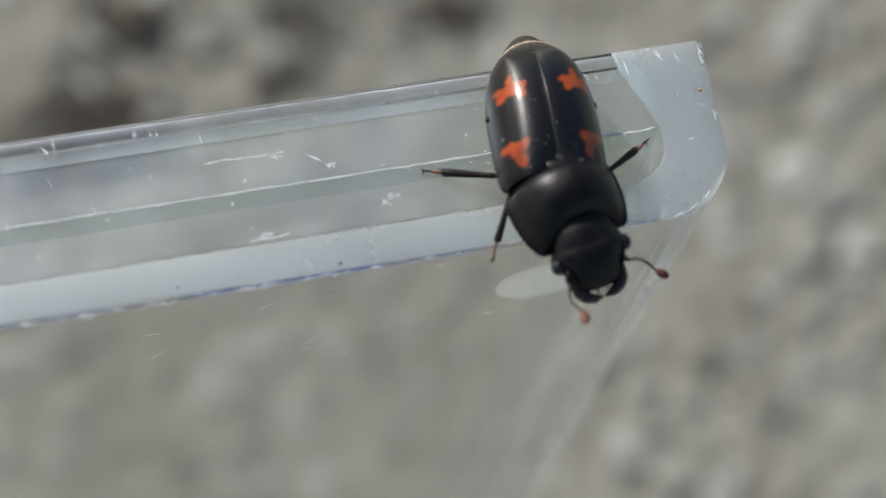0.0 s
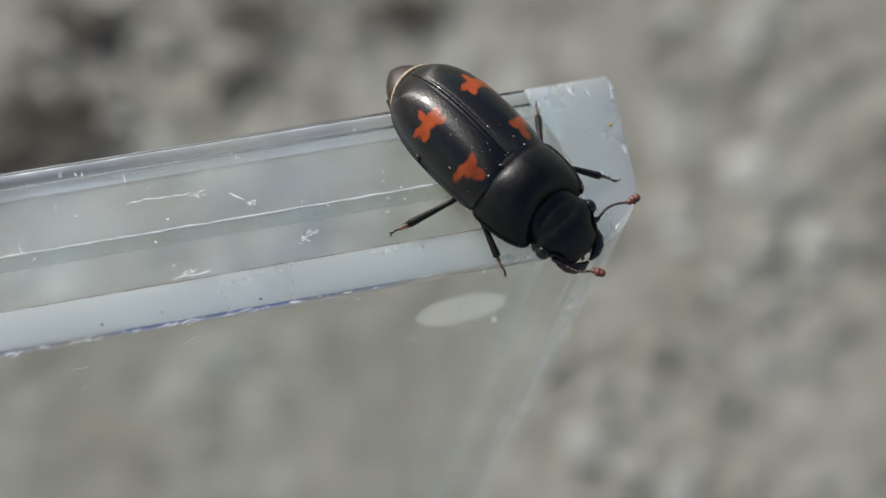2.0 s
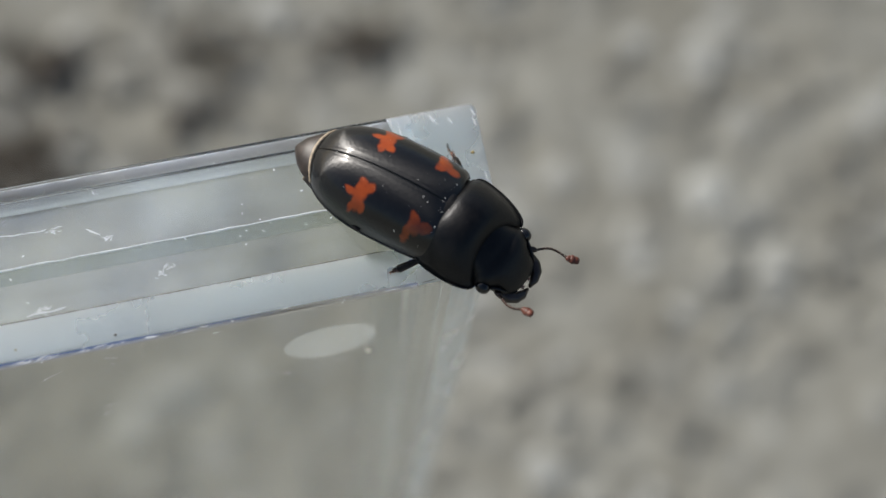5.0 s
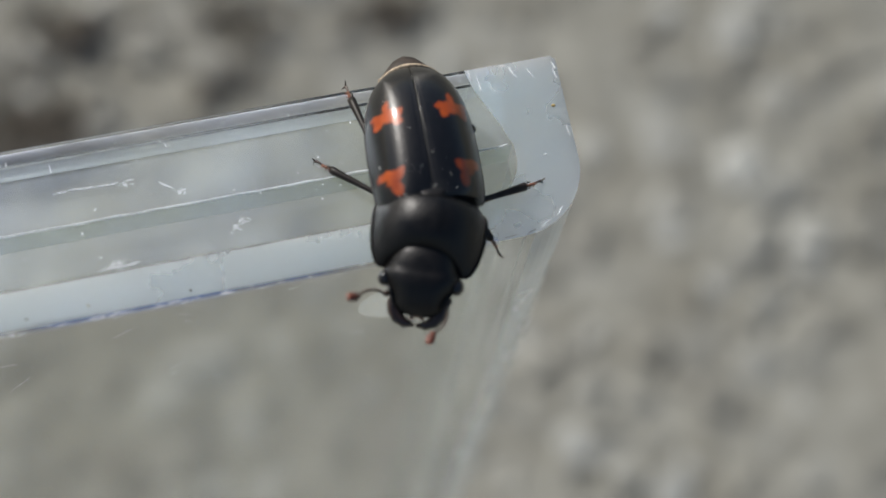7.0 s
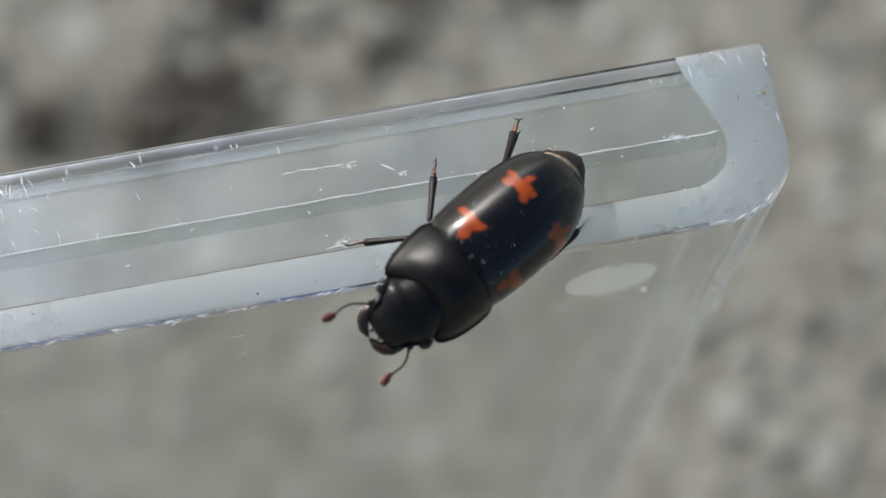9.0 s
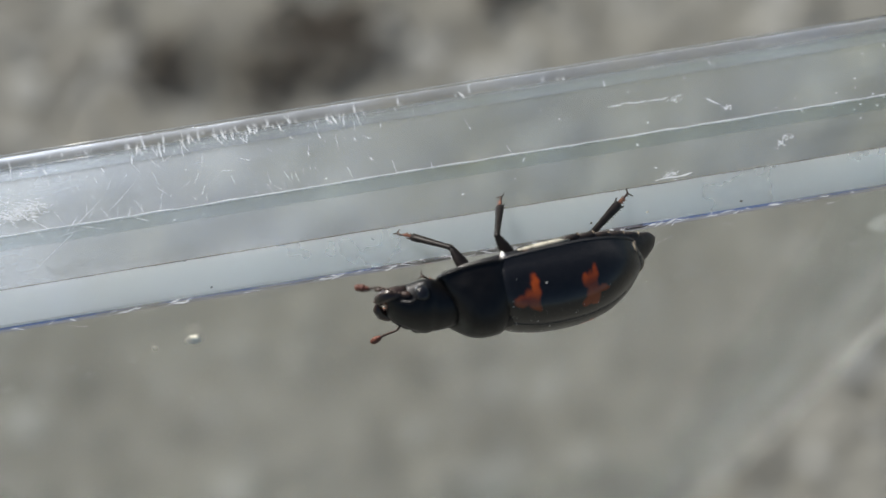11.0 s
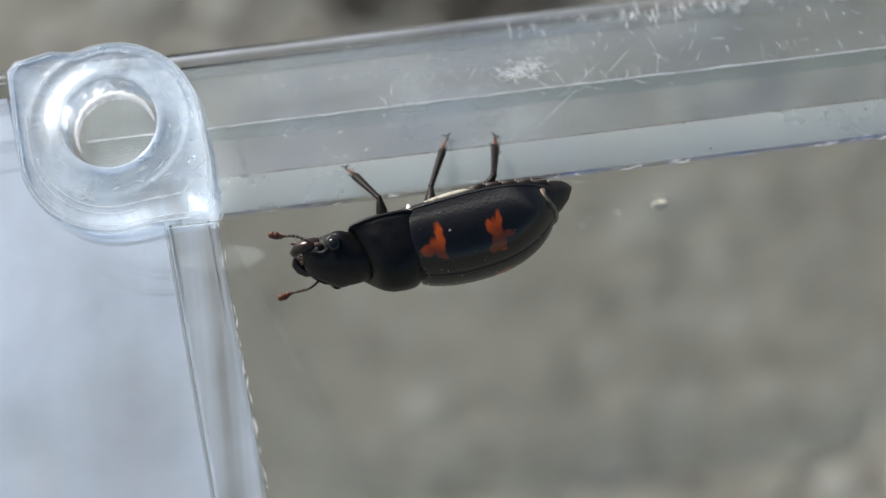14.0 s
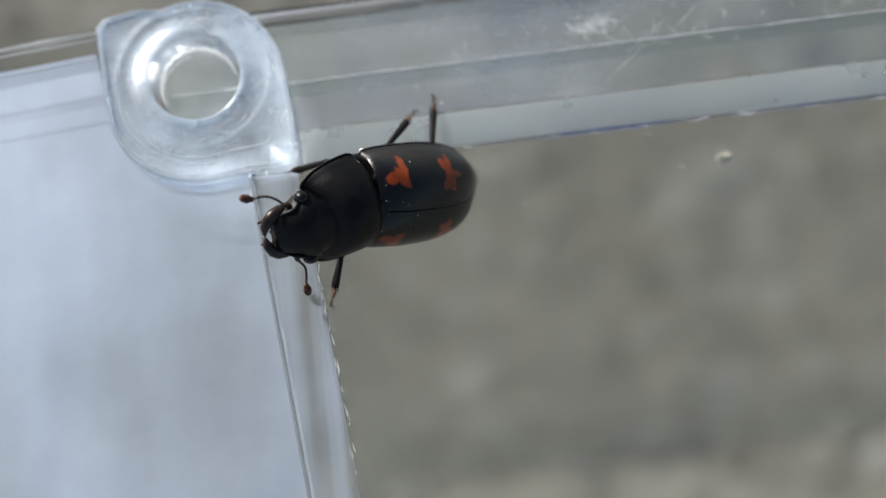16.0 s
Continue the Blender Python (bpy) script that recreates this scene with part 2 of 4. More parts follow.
SPOT_LOBES = [
    # front mark: a core with arms towards the seam, the side and the neck shield
    (0.80, 0.73, 0.13, 0.12, 0), (0.74, 0.60, 0.14, 0.085, 40), (0.71, 0.87, 0.15, 0.085, 112), (0.98, 0.67, 0.17, 0.095, -12),
    # rear mark: a bar across the wing case with a point to the rear
    (-0.46, 0.60, 0.145, 0.20, 0), (-0.65, 0.64, 0.17, 0.065, 8), (-0.35, 0.48, 0.13, 0.09, -30), (-0.50, 0.44, 0.12, 0.09, 75), (-0.45, 0.78, 0.12, 0.12, 0), (-0.36, 0.84, 0.11, 0.07, 22), (-0.55, 0.85, 0.10, 0.06, 115),
]

M_GROUND, M_GRAIN = make_concrete(), make_grain()
M_CLEAR = make_clear("clear_polystyrene", (0.97, 0.98, 0.98), 0.02, film=0.012)
M_WINDOW = make_clear("scuffed_polystyrene", (0.96, 0.98, 0.975), 0.06, haze=0.012, film=0.02)
# hazy edge with the sky's blue put into its milk and sheen colours
M_EDGE = make_clear("sky_tinted_hazy_edge", (0.90, 0.95, 0.95), 0.25, haze=0.165, film=0.13, milk=(0.50, 0.68, 0.92), patchy=0.3, deep=3.5, gloss=(0.36, (0.72, 0.82, 1.0)))
M_FRONT = make_clear("milky_polystyrene_wall", (0.92, 0.95, 0.95), 0.2, ior=1.1, haze=0.24, milk=(0.80, 0.82, 0.80), deep=3.5)
# cloudy wall; the lavender of the sky's light is put into its milk colour
M_CLOUD = make_sheet("sky_tinted_cloudy_wall", 0.2, 0.09, 0.33, 0.08, (0.95, 0.96, 0.97), stretch=(0.9, 0.2, 1.0), milky=(0.63, 0.77, 0.96))
M_STRIP = make_sheet("streaky_polystyrene_edge", 0.3, 0.04, 0.44, 0.12, (0.93, 0.95, 0.96), stretch=(7.0, 0.12, 1.0), milky=(0.63, 0.77, 0.96))
M_SHEET = make_sheet("hazy_clear_sheet", 0.22, 0.006, 0.024, 0.0, (0.94, 0.95, 0.94))
M_PANE = make_sheet("scuffed_wall_with_glare", 0.10, 0.0, 0.06, 0.06, (0.90, 0.92, 0.87), 0.42, hinge=0.13)
M_WALL = make_sheet("milky_clear_wall", 0.3, 0.015, 0.04, 0.0, (0.93, 0.95, 0.94))
M_BEAD = make_sheet("lavender_glinting_bead", 0.3, 0.01, 0.05, 0.10, (0.94, 0.94, 0.93))
# sky glints along the bevel, painted as patches of blue sheen
M_BEVEL = make_clear("sky_blue_glinting_edge", (0.95, 0.97, 0.98), 0.05, film=0.52, gloss=(0.22, (0.74, 0.78, 1.0)), worn=True)
M_MARK = make_frost("frosted_mark", (0.74, 0.79, 0.79), 0.42, 0.865)
M_SHELL = make_plain("black_chitin", (0.005, 0.0048, 0.005), 0.33, coat=0.1, grain=0.3, scale=6000)
M_LEG = make_plain("black_brown_leg", (0.010, 0.008, 0.0075), 0.45, spec=0.2, grain=0.4, scale=6000)
M_FOOT = make_plain("reddish_foot", (0.15, 0.058, 0.032), 0.4, grain=0.5, scale=6000)
M_CLUB = make_plain("rust_brown_antenna", (0.10, 0.026, 0.013), 0.5, grain=0.35, scale=8000)
M_TIP = make_plain("brown_abdomen", (0.020, 0.0135, 0.0105), 0.5, grain=0.6, scale=5000)
M_FEELER = make_plain("dark_feeler", (0.035, 0.018, 0.012), 0.45, grain=0.3)
M_NECK = make_neck()
M_LIP = make_plain("pinkish_lip", (0.30, 0.16, 0.105), 0.45, grain=0.3, scale=9000)
M_EYE = make_plain("glossy_black_eye", (0.006, 0.006, 0.007), 0.12, grain=0.2)
M_JAW = make_plain("black_brown_jaw", (0.022, 0.012, 0.009), 0.3, grain=0.4, scale=7000)
M_SILK = make_plain("pale_silky_hair", (0.38, 0.36, 0.29), 0.6, grain=0.4, scale=9000)
M_WHITE = make_plain("white_tuft", (0.72, 0.72, 0.70), 0.6, grain=0.15, scale=9000)
M_SPECK = make_plain("white_dust", (0.6, 0.6, 0.57), 0.8, grain=0.1)
M_WORN = make_frost("worn_white_plastic", (0.80, 0.83, 0.87), 0.2, 0.46)
M_RIM = make_frost("pale_rim", (0.78, 0.82, 0.86), 0.4, 0.5)
M_CRUMB = make_plain("pale_crumb", (0.66, 0.64, 0.55), 0.9, spec=0.1, grain=0.25, scale=6000)
M_EAR = make_clear("clear_polystyrene_ear", (0.97, 0.98, 0.98), 0.14, ior=1.27, haze=0.24, film=0.10, milk=(0.66, 0.80, 0.96), patchy=0.7, ripple=(2200, 0.9, 0.00010), grain=700, gloss=(0.30, (0.74, 0.85, 1.0)))
M_SOIL = make_plain("dark_soil", (0.07, 0.058, 0.044), 0.95, grain=0.5, scale=3000)
M_CREASE = make_plain("grey_brown_line", (0.13, 0.12, 0.105), 0.9, grain=0.4, scale=2500)
M_DARK = make_plain("dark_dust", (0.03, 0.025, 0.02), 0.9, grain=0.3)
M_YELLOW = make_plain("yellow_grain", (0.20, 0.14, 0.04), 0.7, grain=0.3)
M_BORDER = make_plain("pale_hair_fringe", (0.26, 0.21, 0.15), 0.7, grain=0.4, scale=12000)
M_ELYTRA = {s: make_elytron(s) for s in (1, -1)}


# ---------------------------------------------------------------- mesh helpers (millimetres in, metres out)
def mesh_of(bm, name, mats, smooth=False):
    bmesh.ops.scale(bm, vec=(MM,) * 3, verts=bm.verts)
    bmesh.ops.recalc_face_normals(bm, faces=bm.faces)
    me = bpy.data.meshes.new(name)
    bm.to_mesh(me)
    bm.free()
    for m in mats if isinstance(mats, (list, tuple)) else (mats,):
        me.materials.append(m)
    if smooth:
        me.polygons.foreach_set("use_smooth", [True] * len(me.polygons))
    return me


def part(name, bm, mat, parent=None, label="", smooth=False, at=None):
    ob = new(name, mesh_of(bm, name, mat, smooth))
    if parent is not None:
        ob.parent = parent
    if at is not None:
        ob.matrix_basis = at
    return tagged(ob, label)


def open_end(bm):
    """Take away the end faces towards the front corner, where a wall runs into it."""
    bm.normal_update()
    bmesh.ops.delete(bm, geom=[f for f in bm.faces if f.normal.x > 0.3], context="FACES_ONLY")
    return bm


def prism(bm, outline, z0, z1, mat=0):
    """An upright solid over an outline of (x, y)."""
    lo = [bm.verts.new((x, y, z0)) for x, y in outline]
    hi = [bm.verts.new((x, y, z1)) for x, y in outline]
    n = len(outline)
    faces = [bm.faces.new(lo[::-1]), bm.faces.new(hi)]
    faces += [bm.faces.new((lo[i], lo[(i + 1) % n], hi[(i + 1) % n], hi[i])) for i in range(n)]
    for f in faces:
        f.material_index = mat
    return faces


def arc(cx, cy, r, a0, a1, n):
    return [(cx + r * math.cos(radians(a0 + (a1 - a0) * k / n)), cy + r * math.sin(radians(a0 + (a1 - a0) * k / n))) for k in range(n + 1)]


def bevel(bm, width, segments=2):
    bmesh.ops.bevel(bm, geom=list(bm.edges), offset=width, segments=segments, profile=0.5, affect="EDGES", clamp_overlap=True)


def tube(bm, pts, radii, sides=8):
    """A tapered round rod along points."""
    pts = [Vector(p) for p in pts]
    rings = []
    for k, p in enumerate(pts):
        d = (pts[min(k + 1, len(pts) - 1)] - pts[max(k - 1, 0)]).normalized()
        a = d.orthogonal().normalized() if k == 0 else (a - a.dot(d) * d).normalized()
        b = d.cross(a)
        rings.append([bm.verts.new(p + radii[k] * (math.cos(2 * math.pi * j / sides) * a + math.sin(2 * math.pi * j / sides) * b)) for j in range(sides)])
    for r0, r1 in zip(rings, rings[1:]):
        for j in range(sides):
            bm.faces.new((r0[j], r0[(j + 1) % sides], r1[(j + 1) % sides], r1[j]))
    bm.faces.new(rings[0][::-1]), bm.faces.new(rings[-1])


def blob(bm, centre, size, seg=12, rings=8):
    res = bmesh.ops.create_uvsphere(bm, u_segments=seg, v_segments=rings, radius=1.0)
    bmesh.ops.transform(bm, matrix=Matrix.Translation(centre) @ Matrix.Diagonal((*size, 1)), verts=res["verts"])
    return res["verts"]


def loft(bm, sections, sides=28):
    """A body along x. Section: x, half width, bottom z, top z, fullness of the side, sag of the section's middle along x."""
    rings = []
    for x, w, z0, z1, full, sag in sections:
        ring = []
        for j in range(sides):
            a = 2 * math.pi * j / sides
            c, s = math.cos(a), math.sin(a)
            y = w * math.copysign(abs(c) ** full, c)
            zm = z0 + 0.30 * (z1 - z0)
            z = zm + (z1 - zm if s > 0 else zm - z0) * math.copysign(abs(s) ** 0.9, s)
            ring.append(bm.verts.new((x + sag * (1 - (y / w) ** 2), y, z)))
        rings.append(ring)
    for r0, r1 in zip(rings, rings[1:]):
        for j in range(sides):
            bm.faces.new((r0[j], r0[(j + 1) % sides], r1[(j + 1) % sides], r1[j]))
    bm.faces.new(rings[0][::-1]), bm.faces.new(rings[-1])


# ---------------------------------------------------------------- the ground
TOP = 62.0  # height of the upright box's upper side wall


def build_ground():
    bm = bmesh.new()
    res = bmesh.ops.create_grid(bm, x_segments=160, y_segments=160, size=1.0)
    for vert in res["verts"]:
        # squeeze the sheet so that it is dense near the box and reaches far out
        x, y = vert.co.x, vert.co.y
        vert.co.x = 15 + 110 * x + 60000 * x ** 9
        vert.co.y = 10 + 110 * y + 60000 * y ** 9
        near = 1.0 / (1.0 + (vert.co.x ** 2 + vert.co.y ** 2) / 40000.0)
        vert.co.z = near * (0.3 * noise.noise(Vector((vert.co.x, vert.co.y, 0)) * 0.09) + 0.09 * noise.noise(Vector((vert.co.x, vert.co.y, 5)) * 0.33)) - 0.42
    ob = new("ground", mesh_of(bm, "ground", M_GROUND, True))
    return tagged(ob, "sunlit weathered grey-beige concrete ground with coarse aggregate", "ground", kind="structure")


def build_grains():
    rng = random.Random(7)
    bm = bmesh.new()
    for _ in range(2200):
        x, y = rng.uniform(-26, 76), rng.uniform(-24, 62)
        r = rng.choice((0.5, 0.6, 0.8, 1.0, 1.2, 1.6))
        if 0.0 <= y <= 0.95 and -2.4 < x < 31.2:
            continue
        res = bmesh.ops.create_icosphere(bm, subdivisions=1, radius=1.0)
        m = Matrix.Translation((x, y, -0.35)) @ Euler((rng.uniform(-0.2, 0.2), rng.uniform(-0.2, 0.2), rng.uniform(0, 6))).to_matrix().to_4x4() @ Matrix.Diagonal((r * rng.uniform(0.8, 1.4), r * rng.uniform(0.7, 1.2), r * rng.uniform(0.14, 0.30), 1))
        bmesh.ops.transform(bm, matrix=m, verts=res["verts"])
        for vert in res["verts"]:
            vert.co += Vector((rng.uniform(-1, 1), rng.uniform(-1, 1), rng.uniform(-1, 1))) * 0.13 * r
    # larger stones and dark pits that stand out
    for x, y, r in ((17.5, 36.8, 1.9), (21.8, 39.7, 2.0), (52.0, 9.2, 1.9), (58.2, 23.8, 2.1), (57.7, 18.6, 1.9), (67.4, 24.2, 2.1), (49.0, 13.1, 1.8), (17.6, 5.3, 1.6), (20.0, 7.1, 1.6), (11.9, 34.0, 1.9), (18.1, 35.4, 1.9)):
        res = bmesh.ops.create_icosphere(bm, subdivisions=2, radius=1.0)
        bmesh.ops.transform(bm, matrix=Matrix.Translation((x, y, -0.3)) @ Matrix.Rotation(rng.uniform(0, 6), 4, "Z") @ Matrix.Diagonal((r * 0.9, r * 0.75, r * 0.28, 1)), verts=res["verts"])
        for vert in res["verts"]:
            vert.co += Vector((rng.uniform(-1, 1), rng.uniform(-1, 1), rng.uniform(-1, 1))) * 0.07 * r
    for vert in bm.verts:
        # stones under the box are worn down level with it
        if -15 < vert.co.x < 32 and -27 < vert.co.y < 4:
            vert.co.z = min(vert.co.z, -0.02)
    ob = new("aggregate_grains", mesh_of(bm, "aggregate_grains", M_GRAIN))
    return tagged(ob, "pale and dark stone grains bedded in the concrete", "gravel", kind="stuff")


def build_soil():
    rng = random.Random(9)
    bm = bmesh.new()
    for x, y, spread, count in ((17.1, 41.4, 1.6, 130), (15.0, 33.8, 2.0, 150), (13.0, 36.0, 1.9, 110), (38.1, 39.3, 1.6, 100), (9.5, 32.6, 1.8, 90), (3.0, 34.5, 1.8, 90), (28.0, 40.5, 1.8, 60), (26.0, 36.0, 1.3, 36)):
        for _ in range(count):
            r = rng.uniform(0.18, 0.45)
            res = bmesh.ops.create_icosphere(bm, subdivisions=1, radius=1.0)
            m = Matrix.Translation((rng.gauss(x, spread), rng.gauss(y, spread * 0.7), 0.15)) @ Euler((rng.uniform(0, 6), rng.uniform(0, 6), 0)).to_matrix().to_4x4() @ Matrix.Diagonal((r, r * 0.8, r * 0.6, 1))
            bmesh.ops.transform(bm, matrix=m, verts=res["verts"])
    ob = new("soil_crumbs", mesh_of(bm, "soil_crumbs", M_SOIL))
    return tagged(ob, "dark brown soil crumbs scattered on the concrete", "soil", kind="stuff")


# ---------------------------------------------------------------- the hinged plastic box, opened right round and standing on edge
PANEL, HIGH, FRONT, STEP = 0.88, 3.86, 31.71, 2.03


def build_lid(box):
    # the flat panel; its outer face looks towards -y
    bm = bmesh.new()
    for x0, x1 in ((-1.2, 1.0), (1.0, 29.58)):
        prism(bm, [(x0, 0.0), (x1, 0.0), (x1, PANEL), (x0, PANEL)], 0.0, TOP)
    bm.normal_update()
    # the panel runs on under the hinge ear and into the front wall: no faces inside it
    bmesh.ops.delete(bm, geom=[f for f in bm.faces if abs(f.normal.x) > 0.9 and f.calc_center_median().x > 0.0], context="FACES_ONLY")
    bmesh.ops.remove_doubles(bm, verts=bm.verts, dist=0.0005)
    bm.normal_update()
    rim = [e for e in bm.edges if all(v.co.z > TOP - 0.001 for v in e.verts) and abs(e.verts[0].co.y) + abs(e.verts[1].co.y) < 0.01]
    bmesh.ops.bevel(bm, geom=rim, offset=0.13, segments=4, profile=0.5, affect="EDGES")
    bm.normal_update()
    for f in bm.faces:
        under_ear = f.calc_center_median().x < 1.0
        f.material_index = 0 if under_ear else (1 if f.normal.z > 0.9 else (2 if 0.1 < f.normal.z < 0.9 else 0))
    lid = part("lid", bm, [M_SHEET, M_EDGE, M_BEVEL], box, "clear flat lid panel with a hazy, sky-tinted edge")
    lid.visible_shadow = False
    # the front wall with its rounded outer corner
    bm = bmesh.new()
    prism(bm, [(29.582, 0.0), (30.10, 0.0)] + arc(30.08, 1.56, 1.55, -88, -6, 10) + [(FRONT, HIGH - 0.1), (FRONT - 0.1, HIGH), (29.75, HIGH), (29.85, 3.4), (30.18, 2.6), (30.37, 2.0)] + arc(29.49, 1.78, 0.88, -6, -80, 8)[:-1] + [(29.582, PANEL)], 0.0, TOP)
    bm.normal_update()
    bmesh.ops.delete(bm, geom=[f for f in bm.faces if f.normal.x < -0.9 and all(v.co.y < PANEL + 0.01 for v in f.verts)], context="FACES_ONLY")
    bm.normal_update()
    for f in bm.faces:
        rounded = f.normal.y < -0.1 and 0.15 < f.normal.x < 0.93
        f.material_index = 1 if f.normal.z > 0.9 else (2 if rounded else (3 if f.normal.y < -0.1 else 0))
    part("front_wall", bm, [M_WALL, M_EDGE, M_FRONT, M_SHEET], lid, "milky front wall with a rounded corner").visible_shadow = False
    # upper and lower side walls, each with a step along the middle and a bead at the rim
    bm = bmesh.new()
    prism(bm, [(-1.2, PANEL + 0.012), (30.05, PANEL + 0.012), (30.05, HIGH), (-1.2, HIGH)], 0.0, 0.3)
    part("lower_side_wall", bm, M_SHEET, lid)
    for z0, z1 in ((TOP - 0.9, TOP - 0.012),):
        walls = []
        bm = bmesh.new()
        prism(bm, [(-1.2, PANEL + 0.012), (29.47, PANEL + 0.012)] + arc(29.49, 1.78, 0.865, -84, -6, 8) + [(30.35, STEP), (-1.2, STEP)], z0, z1)
        walls.append(part("side_wall", open_end(bm), M_PANE, lid))
        bm = bmesh.new()
        prism(bm, [(-1.2, STEP + 0.012), (30.36, STEP + 0.012), (30.41, 3.55), (-1.2, 3.55)], z0, z1 - 0.10)
        walls.append(part("rim_wall", open_end(bm), M_PANE, lid))
        bm = bmesh.new()
        prism(bm, [(-1.2, 3.56), (30.40, 3.56), (30.40, HIGH), (-1.2, HIGH)], z0, z1)
        bevel(bm, 0.11, 3)
        open_end(bm)
        walls.append(part("rim_bead", bm, M_BEAD, lid, "rounded bead along the rim", True))
        for ob in walls:
            ob.visible_shadow = False
    # the worn ridge of the step
    rng = random.Random(3)
    bm = bmesh.new()
    xs = [-1.1 + 0.348 * k for k in range(89)]
    tube(bm, [(x, STEP + 0.01 * rng.uniform(-1, 1), TOP + 0.005) for x in xs], [rng.uniform(0.010, 0.026) for _ in xs], 6)
    part("step_ridge", bm, M_WORN, lid, "worn whitish ridge")
    # glassy edges along the rim
    for y, r in ((3.50, 0.03), (HIGH - 0.03, 0.03)):
        bm = bmesh.new()
        tube(bm, [(-1.1, y, TOP - 0.004), (14.0, y, TOP - 0.004), (29.8, y, TOP - 0.004)], [r] * 3, 8)
        part("inner_edge", bm, M_CLEAR, lid, "glassy inner edge", True).visible_shadow = False
    # a thin dark line in the crease between the panel and the side wall
    bm = bmesh.new()
    xs = [1.8 + 0.345 * k for k in range(80)]
    tube(bm, [(x, PANEL + 0.006 + 0.004 * rng.uniform(-1, 1), TOP - 0.004) for x in xs], [rng.uniform(0.005, 0.014) for _ in xs], 5)
    part("dirt_line", bm, M_CREASE, lid, "thin dark line in the crease", True)
    # round ejector marks on the outer face of the panel
    for x, z in ((27.74, TOP - 2.55), (1.1, TOP - 3.1)):
        bm = bmesh.new()
        res = bmesh.ops.create_cone(bm, cap_ends=True, segments=40, radius1=1.03, radius2=1.0, depth=0.02)
        bmesh.ops.transform(bm, matrix=Matrix.Translation((x, -0.008, z)) @ Matrix.Rotation(radians(90), 4, "X"), verts=res["verts"])
        part("ejector_mark", bm, M_MARK, lid, "round frosted moulding mark")
    return lid


def sliver_meshes():
    """Five ragged slivers, one unit long, for scratches and chips."""
    rng = random.Random(11)
    made = []
    for _ in range(5):
        bm = bmesh.new()
        n = 7
        pts = [(k / (n - 1) - 0.5, rng.uniform(-0.12, 0.12) * 0.4, 0) for k in range(n)]
        tube(bm, pts, [0.012 + 0.09 * rng.uniform(0.3, 1.0) * math.sin(math.pi * (k + 0.35) / (n - 0.3)) for k in range(n)], 5)
        bmesh.ops.scale(bm, vec=(1, 1, 0.25), verts=bm.verts)
        made.append(mesh_of(bm, "scratch", M_WORN))
    return made


def build_scratches(lid):
    rng = random.Random(5)
    meshes = sliver_meshes()

    def put(name, x, y, z, long, wide, turn, tilt=0.0):
        ob = new(name, rng.choice(meshes))
        ob.parent = lid
        along = 0.14 + 1.017 * x
        ob.matrix_basis = Matrix.Translation((along * MM, 1.012 * y * MM, z * MM)) @ Euler((radians(tilt), 0, radians(turn))).to_matrix().to_4x4() @ Matrix.Diagonal((long, wide, min(long, wide), 1))

    top = TOP - 0.006
    # short nicks hanging from the bead, thickest round the middle of the rim
    for _ in range(140):
        middle = rng.random() < 0.75
        x = rng.gauss(12.6, 2.2) if middle else rng.uniform(4, 29)
        put("scratch", x, 3.62 - abs(rng.gauss(0.08, 0.16)), TOP - 0.05 * rng.random(), rng.uniform(0.08, 0.4 if middle else 0.2), rng.uniform(0.06, 0.26), 90 + rng.gauss(8, 14))
    # star of scratches by the scuff
    for x, y, long, turn in ((8.6, 2.1, 0.55, -38), (8.95, 2.2, 0.5, -60), (9.2, 2.05, 0.45, 50), (9.5, 2.2, 0.9, 40), (8.75, 1.5, 1.3, 38), (10.2, 2.4, 0.9, 42), (9.9, 2.15, 0.4, -55), (10.6, 2.2, 0.35, -60), (11.1, 2.4, 0.3, 70), (11.0, 2.75, 0.35, -70), (9.1, 1.85, 0.6, 10), (9.6, 1.9, 0.5, -15), (12.0, 3.0, 0.3, 80)):
        put("scratch", x, y, top, long, 0.075, turn)
    for _ in range(110):
        put("scuff", rng.gauss(8.15, 0.24), rng.gauss(2.5, 0.11), top, rng.uniform(0.05, 0.3), rng.uniform(0.06, 0.22), rng.gauss(-20, 22))
    # fine hair scratches under the rim
    for _ in range(120):
        put("scratch", rng.gauss(10.0, 3.2), rng.uniform(1.9, 3.5), top, rng.uniform(0.05, 0.34), rng.uniform(0.03, 0.09), 90 + rng.gauss(5, 32))
    # bright specks and streaks
    for x, y, long, wide, turn in ((23.0, 2.3, 0.26, 0.9, 20), (22.75, 2.48, 0.35, 0.3, -35), (22.02, 2.70, 0.24, 0.9, 5), (21.6, 2.72, 0.5, 0.35, 0), (21.1, 2.74, 0.55, 0.4, -3), (20.7, 2.73, 0.3, 0.3, 0), (29.2, 2.0, 0.85, 0.5, 3), (28.85, 2.0, 0.4, 1.0, 10), (28.7, 2.06, 0.3, 0.8, -20), (24.1, 1.42, 0.25, 0.3, 60), (23.9, 1.33, 0.2, 0.25, 10), (21.6, 0.97, 0.8, 0.5, 2), (21.55, 1.03, 0.3, 0.6, 8)):
        if wide > long:
            # a scuffed spot of many fine marks
            for _ in range(14):
                put("scuff", x + rng.gauss(0, 0.3 * long), y + rng.gauss(0, 0.045), top, rng.uniform(0.2, 0.6) * long, rng.uniform(0.05, 0.14), rng.uniform(-40, 60))
        else:
            put("scratch", x, y, top, long, wide * 0.7, turn)
    for _ in range(20):
        put("scratch", rng.gauss(26, 1.1), rng.gauss(2.1, 0.5), top, rng.uniform(0.02, 0.09), rng.uniform(0.06, 0.2), rng.uniform(0, 180))
